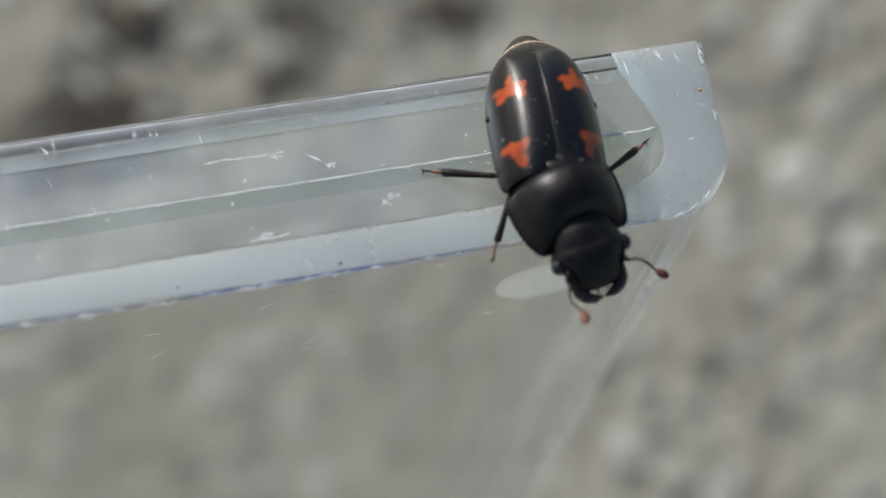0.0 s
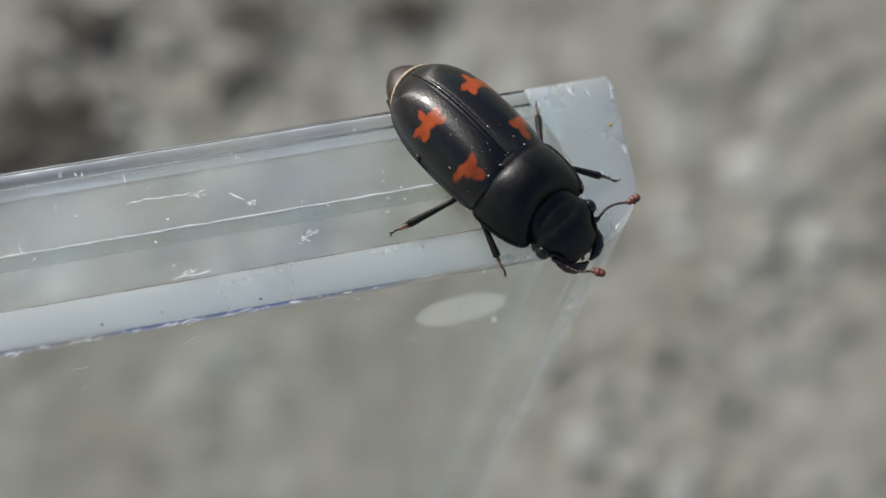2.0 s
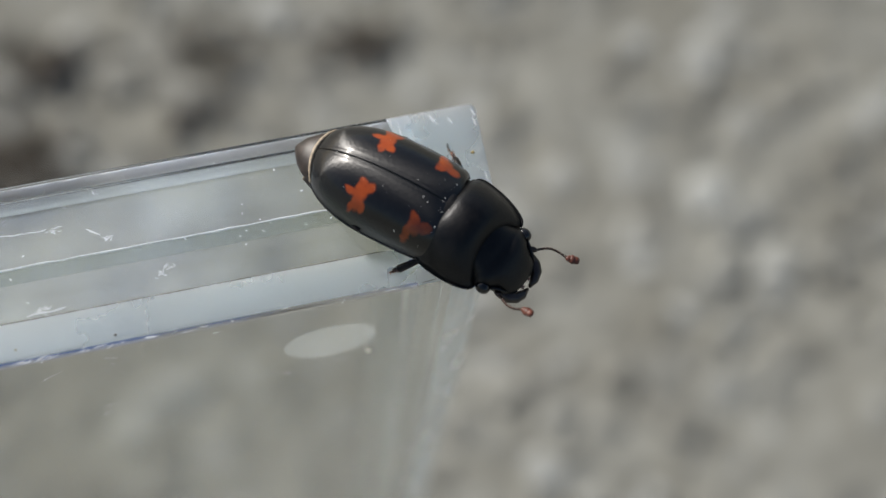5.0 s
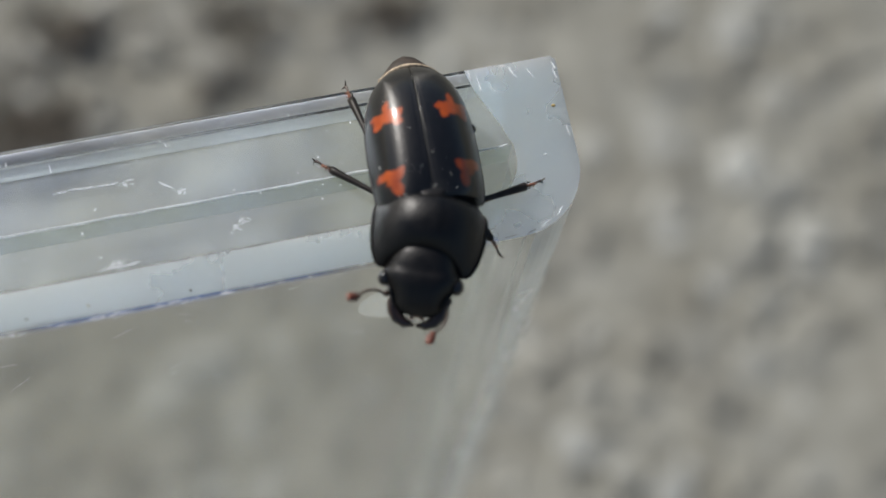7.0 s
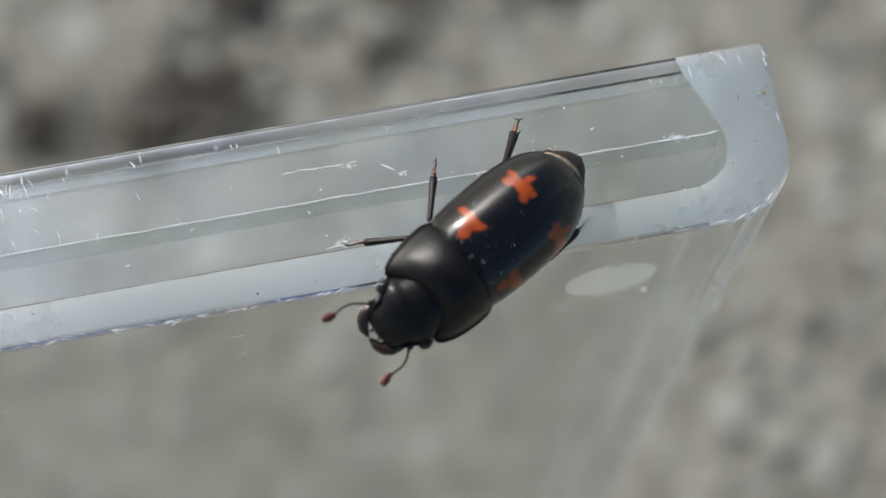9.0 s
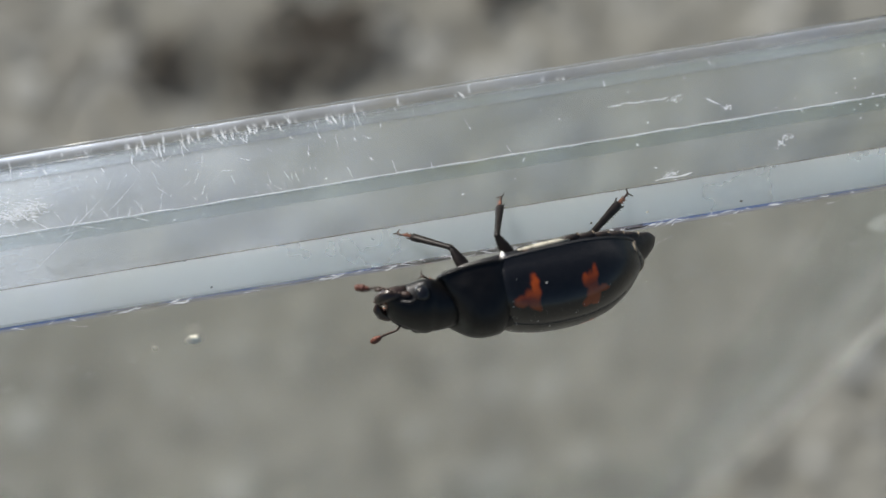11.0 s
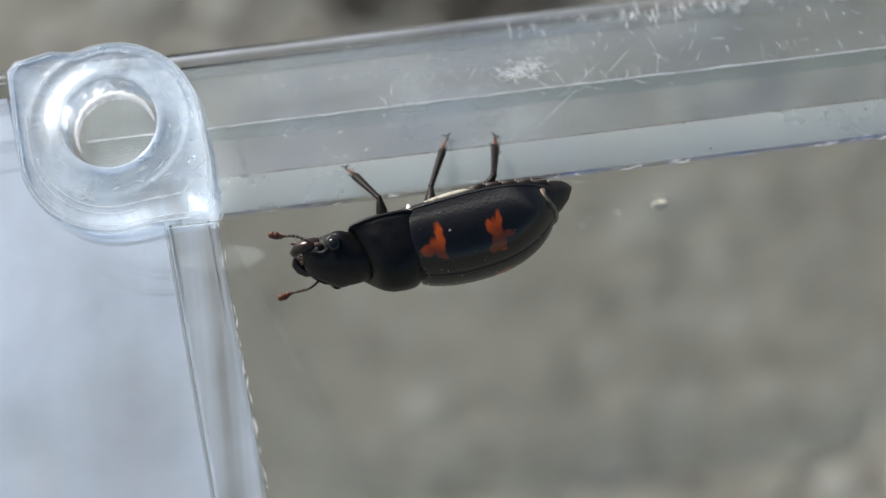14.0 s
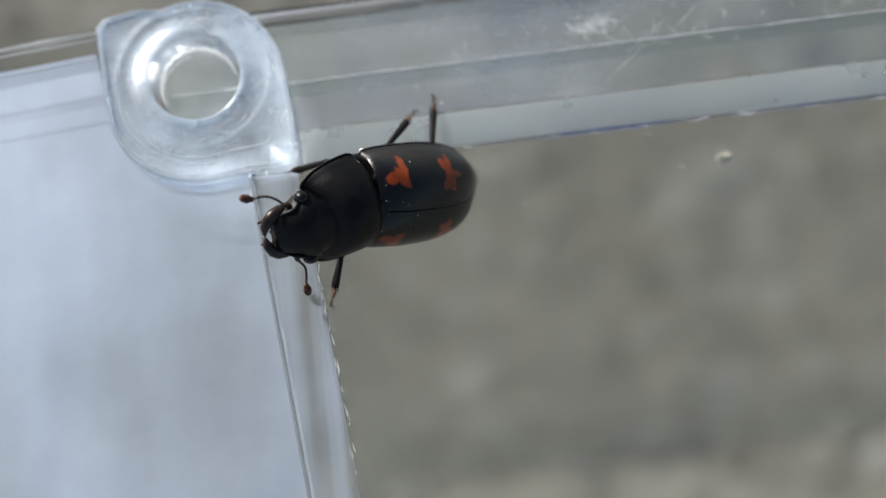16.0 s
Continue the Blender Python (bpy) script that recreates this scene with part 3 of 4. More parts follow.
    for _ in range(55):
        put("scratch", rng.uniform(2, 24), rng.uniform(0.2, 3.3), top, rng.uniform(0.02, 0.1), rng.uniform(0.06, 0.2), rng.uniform(0, 180))
    # scuffs on the front corner
    for x, y, long, wide, turn in ((29.2, 3.68, 0.3, 0.5, 100), (30.09, 3.6, 0.35, 0.6, 110), (29.6, 3.3, 0.3, 0.35, 115), (29.35, 3.45, 0.45, 0.35, 95), (30.45, 3.5, 0.3, 0.4, 110), (29.9, 3.78, 0.12, 1.2, 0), (30.97, 3.6, 0.25, 1.0, 110), (30.95, 3.4, 0.3, 0.6, 100), (30.3, 1.65, 0.1, 1.2, 0), (30.9, 2.1, 0.3, 0.4, 95), (29.62, 0.07, 0.3, 0.5, 20), (29.95, 0.18, 0.35, 0.5, 30), (30.3, 0.4, 0.3, 0.4, 50), (29.2, 0.05, 0.4, 0.3, 5)):
        put("scratch", x, y, TOP + 0.002, 0.85 * long, 0.5 * min(wide, 0.6), turn)
    # chipped outer edge
    for _ in range(110):
        x = rng.choice((rng.uniform(14, 23), rng.uniform(1.6, 30)))
        put("chip", x, abs(rng.gauss(0.0, 0.05)) - 0.01, TOP - rng.uniform(0, 0.06), rng.uniform(0.05, 0.34), rng.uniform(0.05, 0.24), rng.gauss(3, 14))
    # faint scratches on the outer face of the panel
    for _ in range(36):
        x, z = rng.uniform(3, 28), TOP - rng.uniform(0.3, 6)
        put("scratch", x, -0.004, z, rng.uniform(0.05, 0.5), rng.uniform(0.05, 0.16), rng.gauss(0, 12), 90)


def build_specks():
    """Loose crumbs that lie on the lid."""
    rng = random.Random(23)
    for x, y, z, r, mat, label in ((11.36, -0.13, TOP - 2.6, 0.185, M_CRUMB, "pale crumb stuck to the clear panel"), (28.62, -0.04, TOP - 3.7, 0.06, M_CRUMB, "tiny pale crumb stuck to the clear panel"), (10.4, -0.05, TOP - 3.1, 0.06, M_CRUMB, "tiny pale crumb stuck to the clear panel"), (31.4, 2.71, TOP + 0.025, 0.042, M_YELLOW, "yellow grain lying on the lid edge"), (23.38, 0.21, TOP + 0.012, 0.026, M_DARK, "dark dust grain lying on the lid edge"), (20.2, 0.26, TOP + 0.010, 0.022, M_DARK, "dark dust grain lying on the lid edge"), (21.4, 0.3, TOP + 0.02, 0.025, M_CRUMB, "tiny pale crumb lying on the lid edge")):
        bm = bmesh.new()
        res = bmesh.ops.create_icosphere(bm, subdivisions=2, radius=r)
        for vert in res["verts"]:
            vert.co *= rng.uniform(0.75, 1.15)
        bmesh.ops.scale(bm, vec=(1.0, 0.5, 1.0) if y < 0 else (1.1, 0.9, 0.8), verts=bm.verts)
        bmesh.ops.translate(bm, vec=(x, y, z), verts=bm.verts)
        tagged(new("dust_speck", mesh_of(bm, "dust_speck", mat)), label, "dust speck", "dust specks on the lid")


EAR_LIFT = 0.75


def build_base(box):
    top = TOP + EAR_LIFT
    # outer panel, seen edge on
    bm = bmesh.new()
    prism(bm, [(0.56, -0.26), (3.0, -26.0), (4.0, -26.0), (1.69, -0.26)], 0.0, top - 0.02)
    bm.normal_update()
    rim = [e for e in bm.edges if all(v.co.z > top - 0.03 for v in e.verts)]
    bmesh.ops.bevel(bm, geom=rim, offset=0.12, segments=3, profile=0.5, affect="EDGES")
    bm.normal_update()
    for f in bm.faces:
        f.material_index = 1 if f.normal.z > 0.9 else 0
    base = part("base", bm, [M_SHEET, M_STRIP], box, "clear panel of the deeper half")
    base.visible_shadow = False
    # lines along the panel's edge
    for f, r in ((0.10, 0.03), (0.80, 0.016)):
        bm = bmesh.new()
        tube(bm, [(0.56 + 1.13 * f, -0.28, top - 0.02), (3.0 + f, -25.9, top - 0.02)], [r, r], 8)
        part("inner_edge", bm, M_CLEAR, base, "glassy line along the edge", True).visible_shadow = False
    walls = []
    for z0, z1, mat in ((top - 0.9, top, M_CLOUD), (0.9, 1.2, M_SHEET)):
        bm = bmesh.new()
        prism(bm, [(-14.0, -26.0), (2.96, -26.0), (0.54, -0.28)] + arc(-0.36, 1.74, 2.08, 282, 192, 14) + [(-2.49, 2.2), (-2.60, 2.98), (-14.0, 2.1)], z0, z1)
        walls.append(part("side_wall", bm, mat, base, "hazy wall tinted with sky light" if mat is M_CLOUD else ""))
    bm = bmesh.new()
    prism(bm, [(-14.0, 2.12), (-2.61, 3.0), (-2.61, 3.7), (-14.0, 2.8)], 0.0, top - 0.02)
    bevel(bm, 0.08, 2)
    walls.append(part("hinge_wall", bm, M_SHEET, base))
    # hinge ear with a hole
    cx, cy = -0.43, 2.13
    bm = bmesh.new()
    n = 64
    hole = arc(cx, cy, 1.0, 0, 360, n)[:-1]
    pts = [(1.69, -0.24), (1.66, 1.03), (1.47, 2.52)] + arc(-0.38, 2.06, 1.88, 22, 112, 14) + [(-1.62, 3.90), (-2.57, 3.72), (-2.46, 2.2)] + arc(-0.36, 1.74, 2.06, 192, 282, 14) + [(0.56, -0.24)]
    outer = []
    for hx, hy in hole:
        # where the ray from the hole's centre leaves the outline
        d = Vector((hx - cx, hy - cy)).normalized()
        best = 0.0
        for (ax, ay), (bx, by) in zip(pts, pts[1:] + pts[:1]):
            a, e = Vector((ax - cx, ay - cy)), Vector((bx - ax, by - ay))
            den = d.x * e.y - d.y * e.x
            if abs(den) > 1e-9:
                s, u = (a.x * e.y - a.y * e.x) / den, (a.x * d.y - a.y * d.x) / den
                if s > 0 and -1e-6 <= u <= 1 + 1e-6:
                    best = max(best, s)
        outer.append((d.x * best + cx, d.y * best + cy))
    z0, z1 = TOP + 0.02, top + 0.12

    def between(f):
        return [(h[0] + (o[0] - h[0]) * f, h[1] + (o[1] - h[1]) * f) for h, o in zip(hole, outer)]

    def circle(r):
        """A ring round the hole that keeps inside the outline."""
        out = []
        for o in outer:
            d = Vector((o[0] - cx, o[1] - cy))
            out.append(tuple(Vector((cx, cy)) + d.normalized() * min(r, 0.86 * d.length + 0.05 * (r - 1.0))))
        return out

    # profile round the ear: hole, raised boss, grooves, lip, outer rim
    loops = [(hole, z0), (hole, z1 - 0.05), (circle(1.03), z1 - 0.005), (circle(1.07), z1), (circle(1.22), z1 - 0.005), (circle(1.26), z1 - 0.025), (circle(1.50), z1 - 0.03), (circle(1.58), z1 - 0.038), (circle(1.64), z1 - 0.022), (circle(1.71), z1 - 0.02), (circle(1.78), z1 - 0.035), (between(0.86), z1 - 0.04), (between(0.92), z1 - 0.015), (between(0.97), z1 - 0.012), (outer, z1 - 0.07), (outer, z0)]
    rings = [[bm.verts.new((x, y, z)) for x, y in ring] for ring, z in loops]
    rings.append(rings[0])
    for r0, r1 in zip(rings, rings[1:]):
        for j in range(n):
            bm.faces.new((r0[j], r0[(j + 1) % n], r1[(j + 1) % n], r1[j]))
    walls.append(part("hinge_ear", bm, M_EAR, base, "clear round ear with a pin hole", smooth=True))
    # bright contours of the ear, drawn as thin pale lines
    for f, r, a0, a1 in ((0.90, 0.018, 0, n), (0.97, 0.022, 0, n), (0.62, 0.026, 36, 56), (0.72, 0.018, 30, 50), (0.03, 0.014, 0, n)):
        line = between(f)
        bm = bmesh.new()
        tube(bm, [(*line[k % n], z1 - 0.005) for k in range(a0, a1 + 1)], [r * (0.55 + 0.45 * math.sin(1.7 * k) * math.cos(0.6 * k)) for k in range(a0, a1 + 1)], 6)
        part("ear_rim", bm, M_RIM, base, "bright rim line", True)
    # moulded lines along the wall's upper edge
    for drop, r in ((0.02, 0.03), (-0.45, 0.03), (-0.6, 0.06)):
        bm = bmesh.new()
        pts = [(-14.0 + 1.14 * k, 2.1 + 0.078 * k - drop, top + 0.004) for k in range(11)]
        tube(bm, pts, [r * (0.7 + 0.3 * math.sin(2.3 * k)) for k in range(11)], 6)
        part("moulded_line", bm, M_RIM, base, "bright line along the edge", True)
    # the pin's end, a clear disc deep in the hole, and a pale crescent over it
    bm = bmesh.new()
    res = bmesh.ops.create_cone(bm, cap_ends=True, segments=40, radius1=0.94, radius2=0.90, depth=0.22)
    bmesh.ops.translate(bm, vec=(cx, cy, TOP + 0.14), verts=res["verts"])
    walls.append(part("hinge_pin", bm, M_WINDOW, base, "clear stub of the hinge pin"))
    bm = bmesh.new()
    ring = arc(cx + 0.02, cy - 0.04, 0.85, 10, 205, 40)
    tube(bm, [(x, y, TOP + 0.30) for x, y in ring], [0.015 + 0.115 * math.sin(math.pi * k / 40) * (0.8 + 0.2 * math.sin(1.9 * k)) for k in range(41)], 6)
    part("pin_lip", bm, M_WORN, base, "bright crescent over the hinge pin", True)
    for ob in walls:
        ob.visible_shadow = False
    # worn outer edge of the panel
    rng = random.Random(41)
    meshes = sliver_meshes()
    for _ in range(60):
        y = -rng.uniform(0.2, 12)
        x = 1.69 + (-y - 0.26) * 2.31 / 25.74 - abs(rng.gauss(0.0, 0.05))
        ob = new("chip", rng.choice(meshes))
        ob.parent = base
        ob.matrix_basis = Matrix.Translation((x * MM, y * MM, (top - 0.03) * MM)) @ Matrix.Rotation(radians(94 + rng.gauss(0, 6)), 4, "Z") @ Matrix.Diagonal((rng.uniform(0.08, 0.36), rng.uniform(0.06, 0.2), 0.1, 1))
    for _ in range(60):
        a = rng.uniform(0, 2 * math.pi)
        r = rng.choice((1.08, 1.3, 1.5, 1.75))
        ob = new("chip", rng.choice(meshes))
        ob.parent = base
        ob.matrix_basis = Matrix.Translation(((cx + r * math.cos(a)) * MM, (cy + r * math.sin(a)) * MM, (z1 - 0.01) * MM)) @ Matrix.Rotation(a + rng.gauss(1.57, 0.5), 4, "Z") @ Matrix.Diagonal((rng.uniform(0.05, 0.3), rng.uniform(0.05, 0.16), 0.1, 1))
    return base


def build_box():
    box = tagged(new("hinged_box"), "scratched clear plastic hinged box folded open, standing on edge", "plastic box")
    lid = build_lid(box)
    build_base(box)
    build_scratches(lid)


# ---------------------------------------------------------------- the beetle: x forward, y to its left, z up, feet at z = 0
BELLY = 0.28
REACH = 0.20  # how far the head stands out from the neck shield
SKIRT = 0.34  # height of the wing cases' side margin over the belly
ELYTRON = [(1.30, 0.96), (1.265, 1.015), (1.18, 1.05), (1.0, 1.075), (0.65, 1.095), (0.25, 1.10), (-0.15, 1.095), (-0.5, 1.07), (-0.85, 1.01), (-1.1, 0.935), (-1.30, 0.845), (-1.46, 0.745), (-1.60, 0.62), (-1.69, 0.47), (-1.745, 0.31), (-1.77, 0.14), (-1.775, 0.05)]
# fractions of the way from the seam to the side margin; a fine line runs beside the seam
ACROSS = (0.0, 0.018, 0.045, 0.062, 0.08, 0.13, 0.2, 0.28, 0.36, 0.44, 0.52, 0.6, 0.68, 0.76, 0.83, 0.89, 0.94, 0.975, 1.0)


def elytron_top(x):
    u = (x + 0.02) / 1.80
    power, round_off = (2.6, 0.6) if u > 0 else (2.25, 0.72)
    return BELLY + 0.50 + 0.97 * max(0.0, 1 - abs(u) ** power) ** round_off


def elytron_z(x, f):
    return BELLY + SKIRT + (elytron_top(x) - BELLY - SKIRT) * max(0.0, 1 - f ** 2.8) ** 0.53


def build_elytron(beetle, side):
    bm = bmesh.new()
    rings, n = [], len(ACROSS) - 1
    for x, w in ELYTRON:
        zb = BELLY + SKIRT
        ring = []
        for f in ACROSS:
            dip = 0.008 if f == 0.0 else (0.006 if f == 0.062 and x < 0.75 else 0.0)
            ring.append(bm.verts.new((x, side * (0.006 + w * f), elytron_z(x, f) - dip)))
        ring.append(bm.verts.new((x, side * (0.006 + w * 1.02), zb - 0.04)))
        ring.append(bm.verts.new((x, side * (0.006 + w * 0.9), zb - 0.06)))
        ring.append(bm.verts.new((x, side * 0.006, zb - 0.06)))
        rings.append(ring)
    for r0, r1 in zip(rings, rings[1:]):
        for j in range(len(r0)):
            j2 = (j + 1) % len(r0)
            bm.faces.new((r0[j], r0[j2], r1[j2], r1[j]))
    for ring in (rings[0], rings[-1][::-1]):
        bm.faces.new([bm.verts.new(v.co) for v in ring])
    edge = [r[n].co.copy() for r in rings]
    tube(bm, edge, [0.024] * len(edge), 6)
    return part("wing_case", bm, M_ELYTRA[side], beetle, "glossy black wing case with two ragged orange marks", True)


FEMUR, SHANK = 0.86, 1.62
LEG_SIZE = {"front": 0.88, "middle": 0.90, "hind": 0.95}
HIPS = {"front": (1.75, 0.30), "middle": (0.82, 0.36), "hind": (-0.15, 0.32)}


def build_leg(beetle, which, side):
    """Thigh lies along +x from the hip; the shank along +x from the knee."""
    size = LEG_SIZE[which]
    bm = bmesh.new()
    tube(bm, [(-0.05, 0, 0), (0.10, 0, 0), (0.25, 0, 0), (0.42, 0, 0.0), (0.6, 0, 0), (0.75, 0, 0), (0.83, 0, 0), (FEMUR + 0.02, 0, 0)], [0.08, 0.13, 0.16, 0.16, 0.135, 0.095, 0.075, 0.04], 12)
    bmesh.ops.scale(bm, vec=(size, size, 0.85 * size), verts=bm.verts)
    leg = part("leg", bm, M_LEG, beetle, "", True)
    bm = bmesh.new()
    tube(bm, [(-0.05, 0, 0), (0.02, 0, 0), (0.1, 0, 0), (0.3, 0, 0), (0.6, 0, 0), (0.82, 0, 0.0), (0.93, 0, 0), (0.96, 0, 0)], [0.035, 0.068, 0.062, 0.066, 0.078, 0.090, 0.092, 0.04], 12)
    # end spurs and a row of bristles along the shin's outer edge
    for s in (-1, 1):
        tube(bm, [(0.92, 0.07 * s, 0), (0.99, 0.10 * s, 0.0), (1.03, 0.105 * s, 0)], [0.022, 0.015, 0.004], 5)
    for k in range(7):
        x = 0.34 + 0.085 * k
        r = 0.048 + 0.04 * (x - 0.3) / 0.6
        tube(bm, [(x, r, 0), (x + 0.04, r + 0.035, 0)], [0.009, 0.003], 4)
    bmesh.ops.scale(bm, vec=(1.21 * size, 1.15 * size, 1.0 * size), verts=bm.verts)
    part("shin", bm, M_LEG, leg, "", True)
    # three lobed pads, hairy below
    bm = bmesh.new()
    for k, w in enumerate((0.052, 0.056, 0.05)):
        blob(bm, (0.985 + 0.085 * k, 0, -0.004), (0.060, w, 0.034), 10, 6)
    for k in range(14):
        x, y = 0.95 + 0.018 * k, 0.05 * math.sin(5.1 * k)
        tube(bm, [(x, y, -0.02), (x + 0.02, y * 1.35, -0.065)], [0.009, 0.003], 4)
    bmesh.ops.translate(bm, vec=(0.2, 0, 0), verts=bm.verts)
    bmesh.ops.scale(bm, vec=(size, size, size), verts=bm.verts)
    part("foot", bm, M_FOOT, leg, "rust-orange hairy foot pads", True)
    bm = bmesh.new()
    tube(bm, [(1.19, 0, 0), (1.28, 0, 0.022), (1.36, 0, 0.016), (1.40, 0, 0.0)], [0.022, 0.026, 0.034, 0.026], 7)
    for s in (-1, 1):
        tube(bm, [(1.385, 0, 0), (1.42, 0.055 * s, 0.0), (1.435, 0.10 * s, -0.015), (1.42, 0.13 * s, -0.04)], [0.020, 0.018, 0.012, 0.004], 5)
    bmesh.ops.translate(bm, vec=(0.2, 0, 0), verts=bm.verts)
    bmesh.ops.scale(bm, vec=(size, size, size), verts=bm.verts)
    part("claw", bm, M_FEELER, leg, "dark forked claw", True)
    return leg


def leg_poses(which, side, foot):
    """Poses of the thigh (in the beetle) and of the shank (in the thigh) that set the foot on a place in the beetle's space."""
    hx, hy = HIPS[which]
    femur, shank_length = FEMUR * LEG_SIZE[which], SHANK * LEG_SIZE[which]
    hip = Vector((hx, side * hy, BELLY + 0.22))
    to = Vector(foot) - hip
    d = min(max(to.length, 0.45), femur + shank_length - 0.02)
    to.normalize()
    up = Vector(({"front": -0.5, "middle": 0.6, "hind": -0.7}[which], 0.9 * side, 0.06))
    bend = (up - up.dot(to) * to).normalized()
    ca = max(-1, min(1, (femur ** 2 + d * d - shank_length ** 2) / (2 * femur * d)))
    thigh_dir = (ca * to + math.sqrt(1 - ca * ca) * bend).normalized()
    knee = hip + femur * thigh_dir
    shank_dir = (hip + d * to - knee).normalized()
    def frame_of(direction, at):
        y = bend.cross(direction)
        y = (Vector((0, 0, 1)).cross(direction) if y.length < 1e-3 else to.cross(bend)).normalized()
        z = direction.cross(y).normalized()
        return Matrix.Translation(at * MM) @ Matrix((direction, y, z)).transposed().to_4x4()
    thigh = frame_of(thigh_dir, hip)
    shank = frame_of(shank_dir, knee)
    return thigh, thigh.inverted() @ shank


def build_beetle():
    beetle = tagged(new("beetle"), "glossy black beetle with four orange marks crawling on clear lid", "beetle")
    legs = {}
    bm = bmesh.new()
    b = BELLY
    loft(bm, [(-1.7, 0.55, b + 0.14, b + 0.45, 0.9, 0), (-1.4, 0.74, b + 0.08, b + 0.45, 0.9, 0), (-0.6, 0.94, b + 0.02, b + 0.45, 0.9, 0), (0.5, 0.96, b + 0.03, b + 0.5, 0.9, 0), (1.2, 0.95, b + 0.05, b + 0.5, 0.9, 0), (2.0, 0.84, b + 0.05, b + 0.45, 0.9, 0), (2.4, 0.58, b + 0.1, b + 0.45, 0.9, 0)], 28)
    part("underside", bm, M_SHELL, beetle, "", True)
    for s in (1, -1):
        build_elytron(beetle, s)
    # overlapping belly plates that show below the wing cases, with pale hind edges
    for k in range(5):
        x0 = -0.12 - 0.33 * k
        w0, w1 = (0.99, 0.97, 0.91, 0.82, 0.71)[k], (0.98, 0.93, 0.84, 0.73, 0.58)[k]
        bm = bmesh.new()
        loft(bm, [(x0, w0 - 0.03, b + 0.03 + 0.02 * k, b + 0.34, 0.9, 0), (x0 - 0.05, w0, b + 0.0 + 0.02 * k, b + 0.35, 0.9, 0), (x0 - 0.33, w1 + 0.015, b + 0.0 + 0.025 * k, b + 0.34, 0.9, 0), (x0 - 0.36, w1 - 0.05, b + 0.03 + 0.025 * k, b + 0.32, 0.9, 0)], 28)
        plate = part("belly_plate", bm, M_TIP, beetle, "dark brown belly plate", True)
        bm = bmesh.new()
        for s in (1, -1):
            arc_pts = [(x0 - 0.335, s * (w1 + 0.016) * math.cos(a), b + 0.10 + 0.02 * k - 0.09 * math.sin(a)) for a in (-0.9, -0.5, -0.1, 0.3, 0.7)]
            tube(bm, arc_pts, [0.006, 0.018, 0.022, 0.018, 0.006], 6)
        part("plate_edge", bm, M_BORDER, plate, "pale hair fringe", True)
    # pale silky strip below the wing case's margin
    bm = bmesh.new()
    for s in (1, -1):
        tube(bm, [(0.82, s * 0.95, b + 0.16), (0.6, s * 0.99, b + 0.19), (0.3, s * 1.01, b + 0.20), (0.0, s * 1.01, b + 0.20), (-0.25, s * 0.99, b + 0.20)], [0.02, 0.05, 0.062, 0.055, 0.015], 8)
    part("side_plate", bm, M_SILK, beetle, "pale silky side strip", True)
    bm = bmesh.new()
    for s in (1, -1):
        blob(bm, (1.15, s * 0.98, b + 0.24), (0.055, 0.08, 0.11), 10, 8)
    part("side_tuft", bm, M_WHITE, beetle, "small white tuft", True)
    # abdomen tip behind the wing cases, sloping down
    bm = bmesh.new()
    loft(bm, [(-1.35, 0.70, b + 0.12, b + 0.60, 0.9, -0.1), (-1.60, 0.62, b + 0.08, b + 0.55, 0.9, -0.12), (-1.85, 0.50, b + 0.05, b + 0.43, 0.9, -0.14), (-2.05, 0.34, b + 0.03, b + 0.28, 0.9, -0.12), (-2.19, 0.16, b + 0.05, b + 0.15, 1, -0.05), (-2.25, 0.05, b + 0.07, b + 0.10, 1, -0.02)], 24)
    part("abdomen_tip", bm, M_TIP, beetle, "brown-black abdomen tip", True)
    # scutellum: small plate in the angle between the wing cases and the neck shield
    bm = bmesh.new()
    blob(bm, (1.22, 0.0, elytron_top(1.2) - 0.02), (0.16, 0.25, 0.045), 16, 8)
    part("scutellum", bm, M_NECK, beetle, "", True)
    # pronotum: a dome with a flat turned-up margin, hollowed in front between lobed corners
    bm = bmesh.new()
    rings, n = [], 32
    for x, w, top in ((1.18, 1.00, 1.08), (1.20, 1.045, 1.18), (1.25, 1.08, 1.26), (1.39, 1.123, 1.33), (1.58, 1.133, 1.35), (1.81, 1.125, 1.34), (2.04, 1.098, 1.27), (2.25, 1.05, 1.17), (2.42, 0.985, 1.05), (2.52, 0.93, 0.96), (2.57, 0.86, 0.88), (2.58, 0.80, 0.82)):
        ring = []
        for k in range(n + 1):
            f = 2 * k / n - 1
            lift = max(0.0, 1 - min(1.0, abs(f) * 1.03) ** 2.3) ** 0.78
            front, back = max(0.0, (x - 1.95) / 0.61), max(0.0, (1.45 - x) / 0.28)
            sag = -0.30 * front * (1 - f * f) ** 0.8 + 0.05 * back * (1 - abs(f)) + 0.07 * back * f ** 6
            ring.append(bm.verts.new((x + sag, w * f, b + 0.37 + (top - 0.37) * lift + (0.02 if abs(f) > 0.99 else 0))))
        for f in (0.97, 0.5, 0.0, -0.5, -0.97):
            ring.append(bm.verts.new((x, w * f, b + (0.32 if abs(f) > 0.9 else 0.24))))
        rings.append(ring)
    for r0, r1 in zip(rings, rings[1:]):
        for k in range(len(r0)):
            k2 = (k + 1) % len(r0)
            bm.faces.new((r0[k], r0[k2], r1[k2], r1[k]))
    for ring in (rings[0][::-1], rings[-1]):
        bm.faces.new([bm.verts.new(v.co) for v in ring])
    for s in (1, -1):
        edge = [r[n if s > 0 else 0].co.copy() for r in rings]
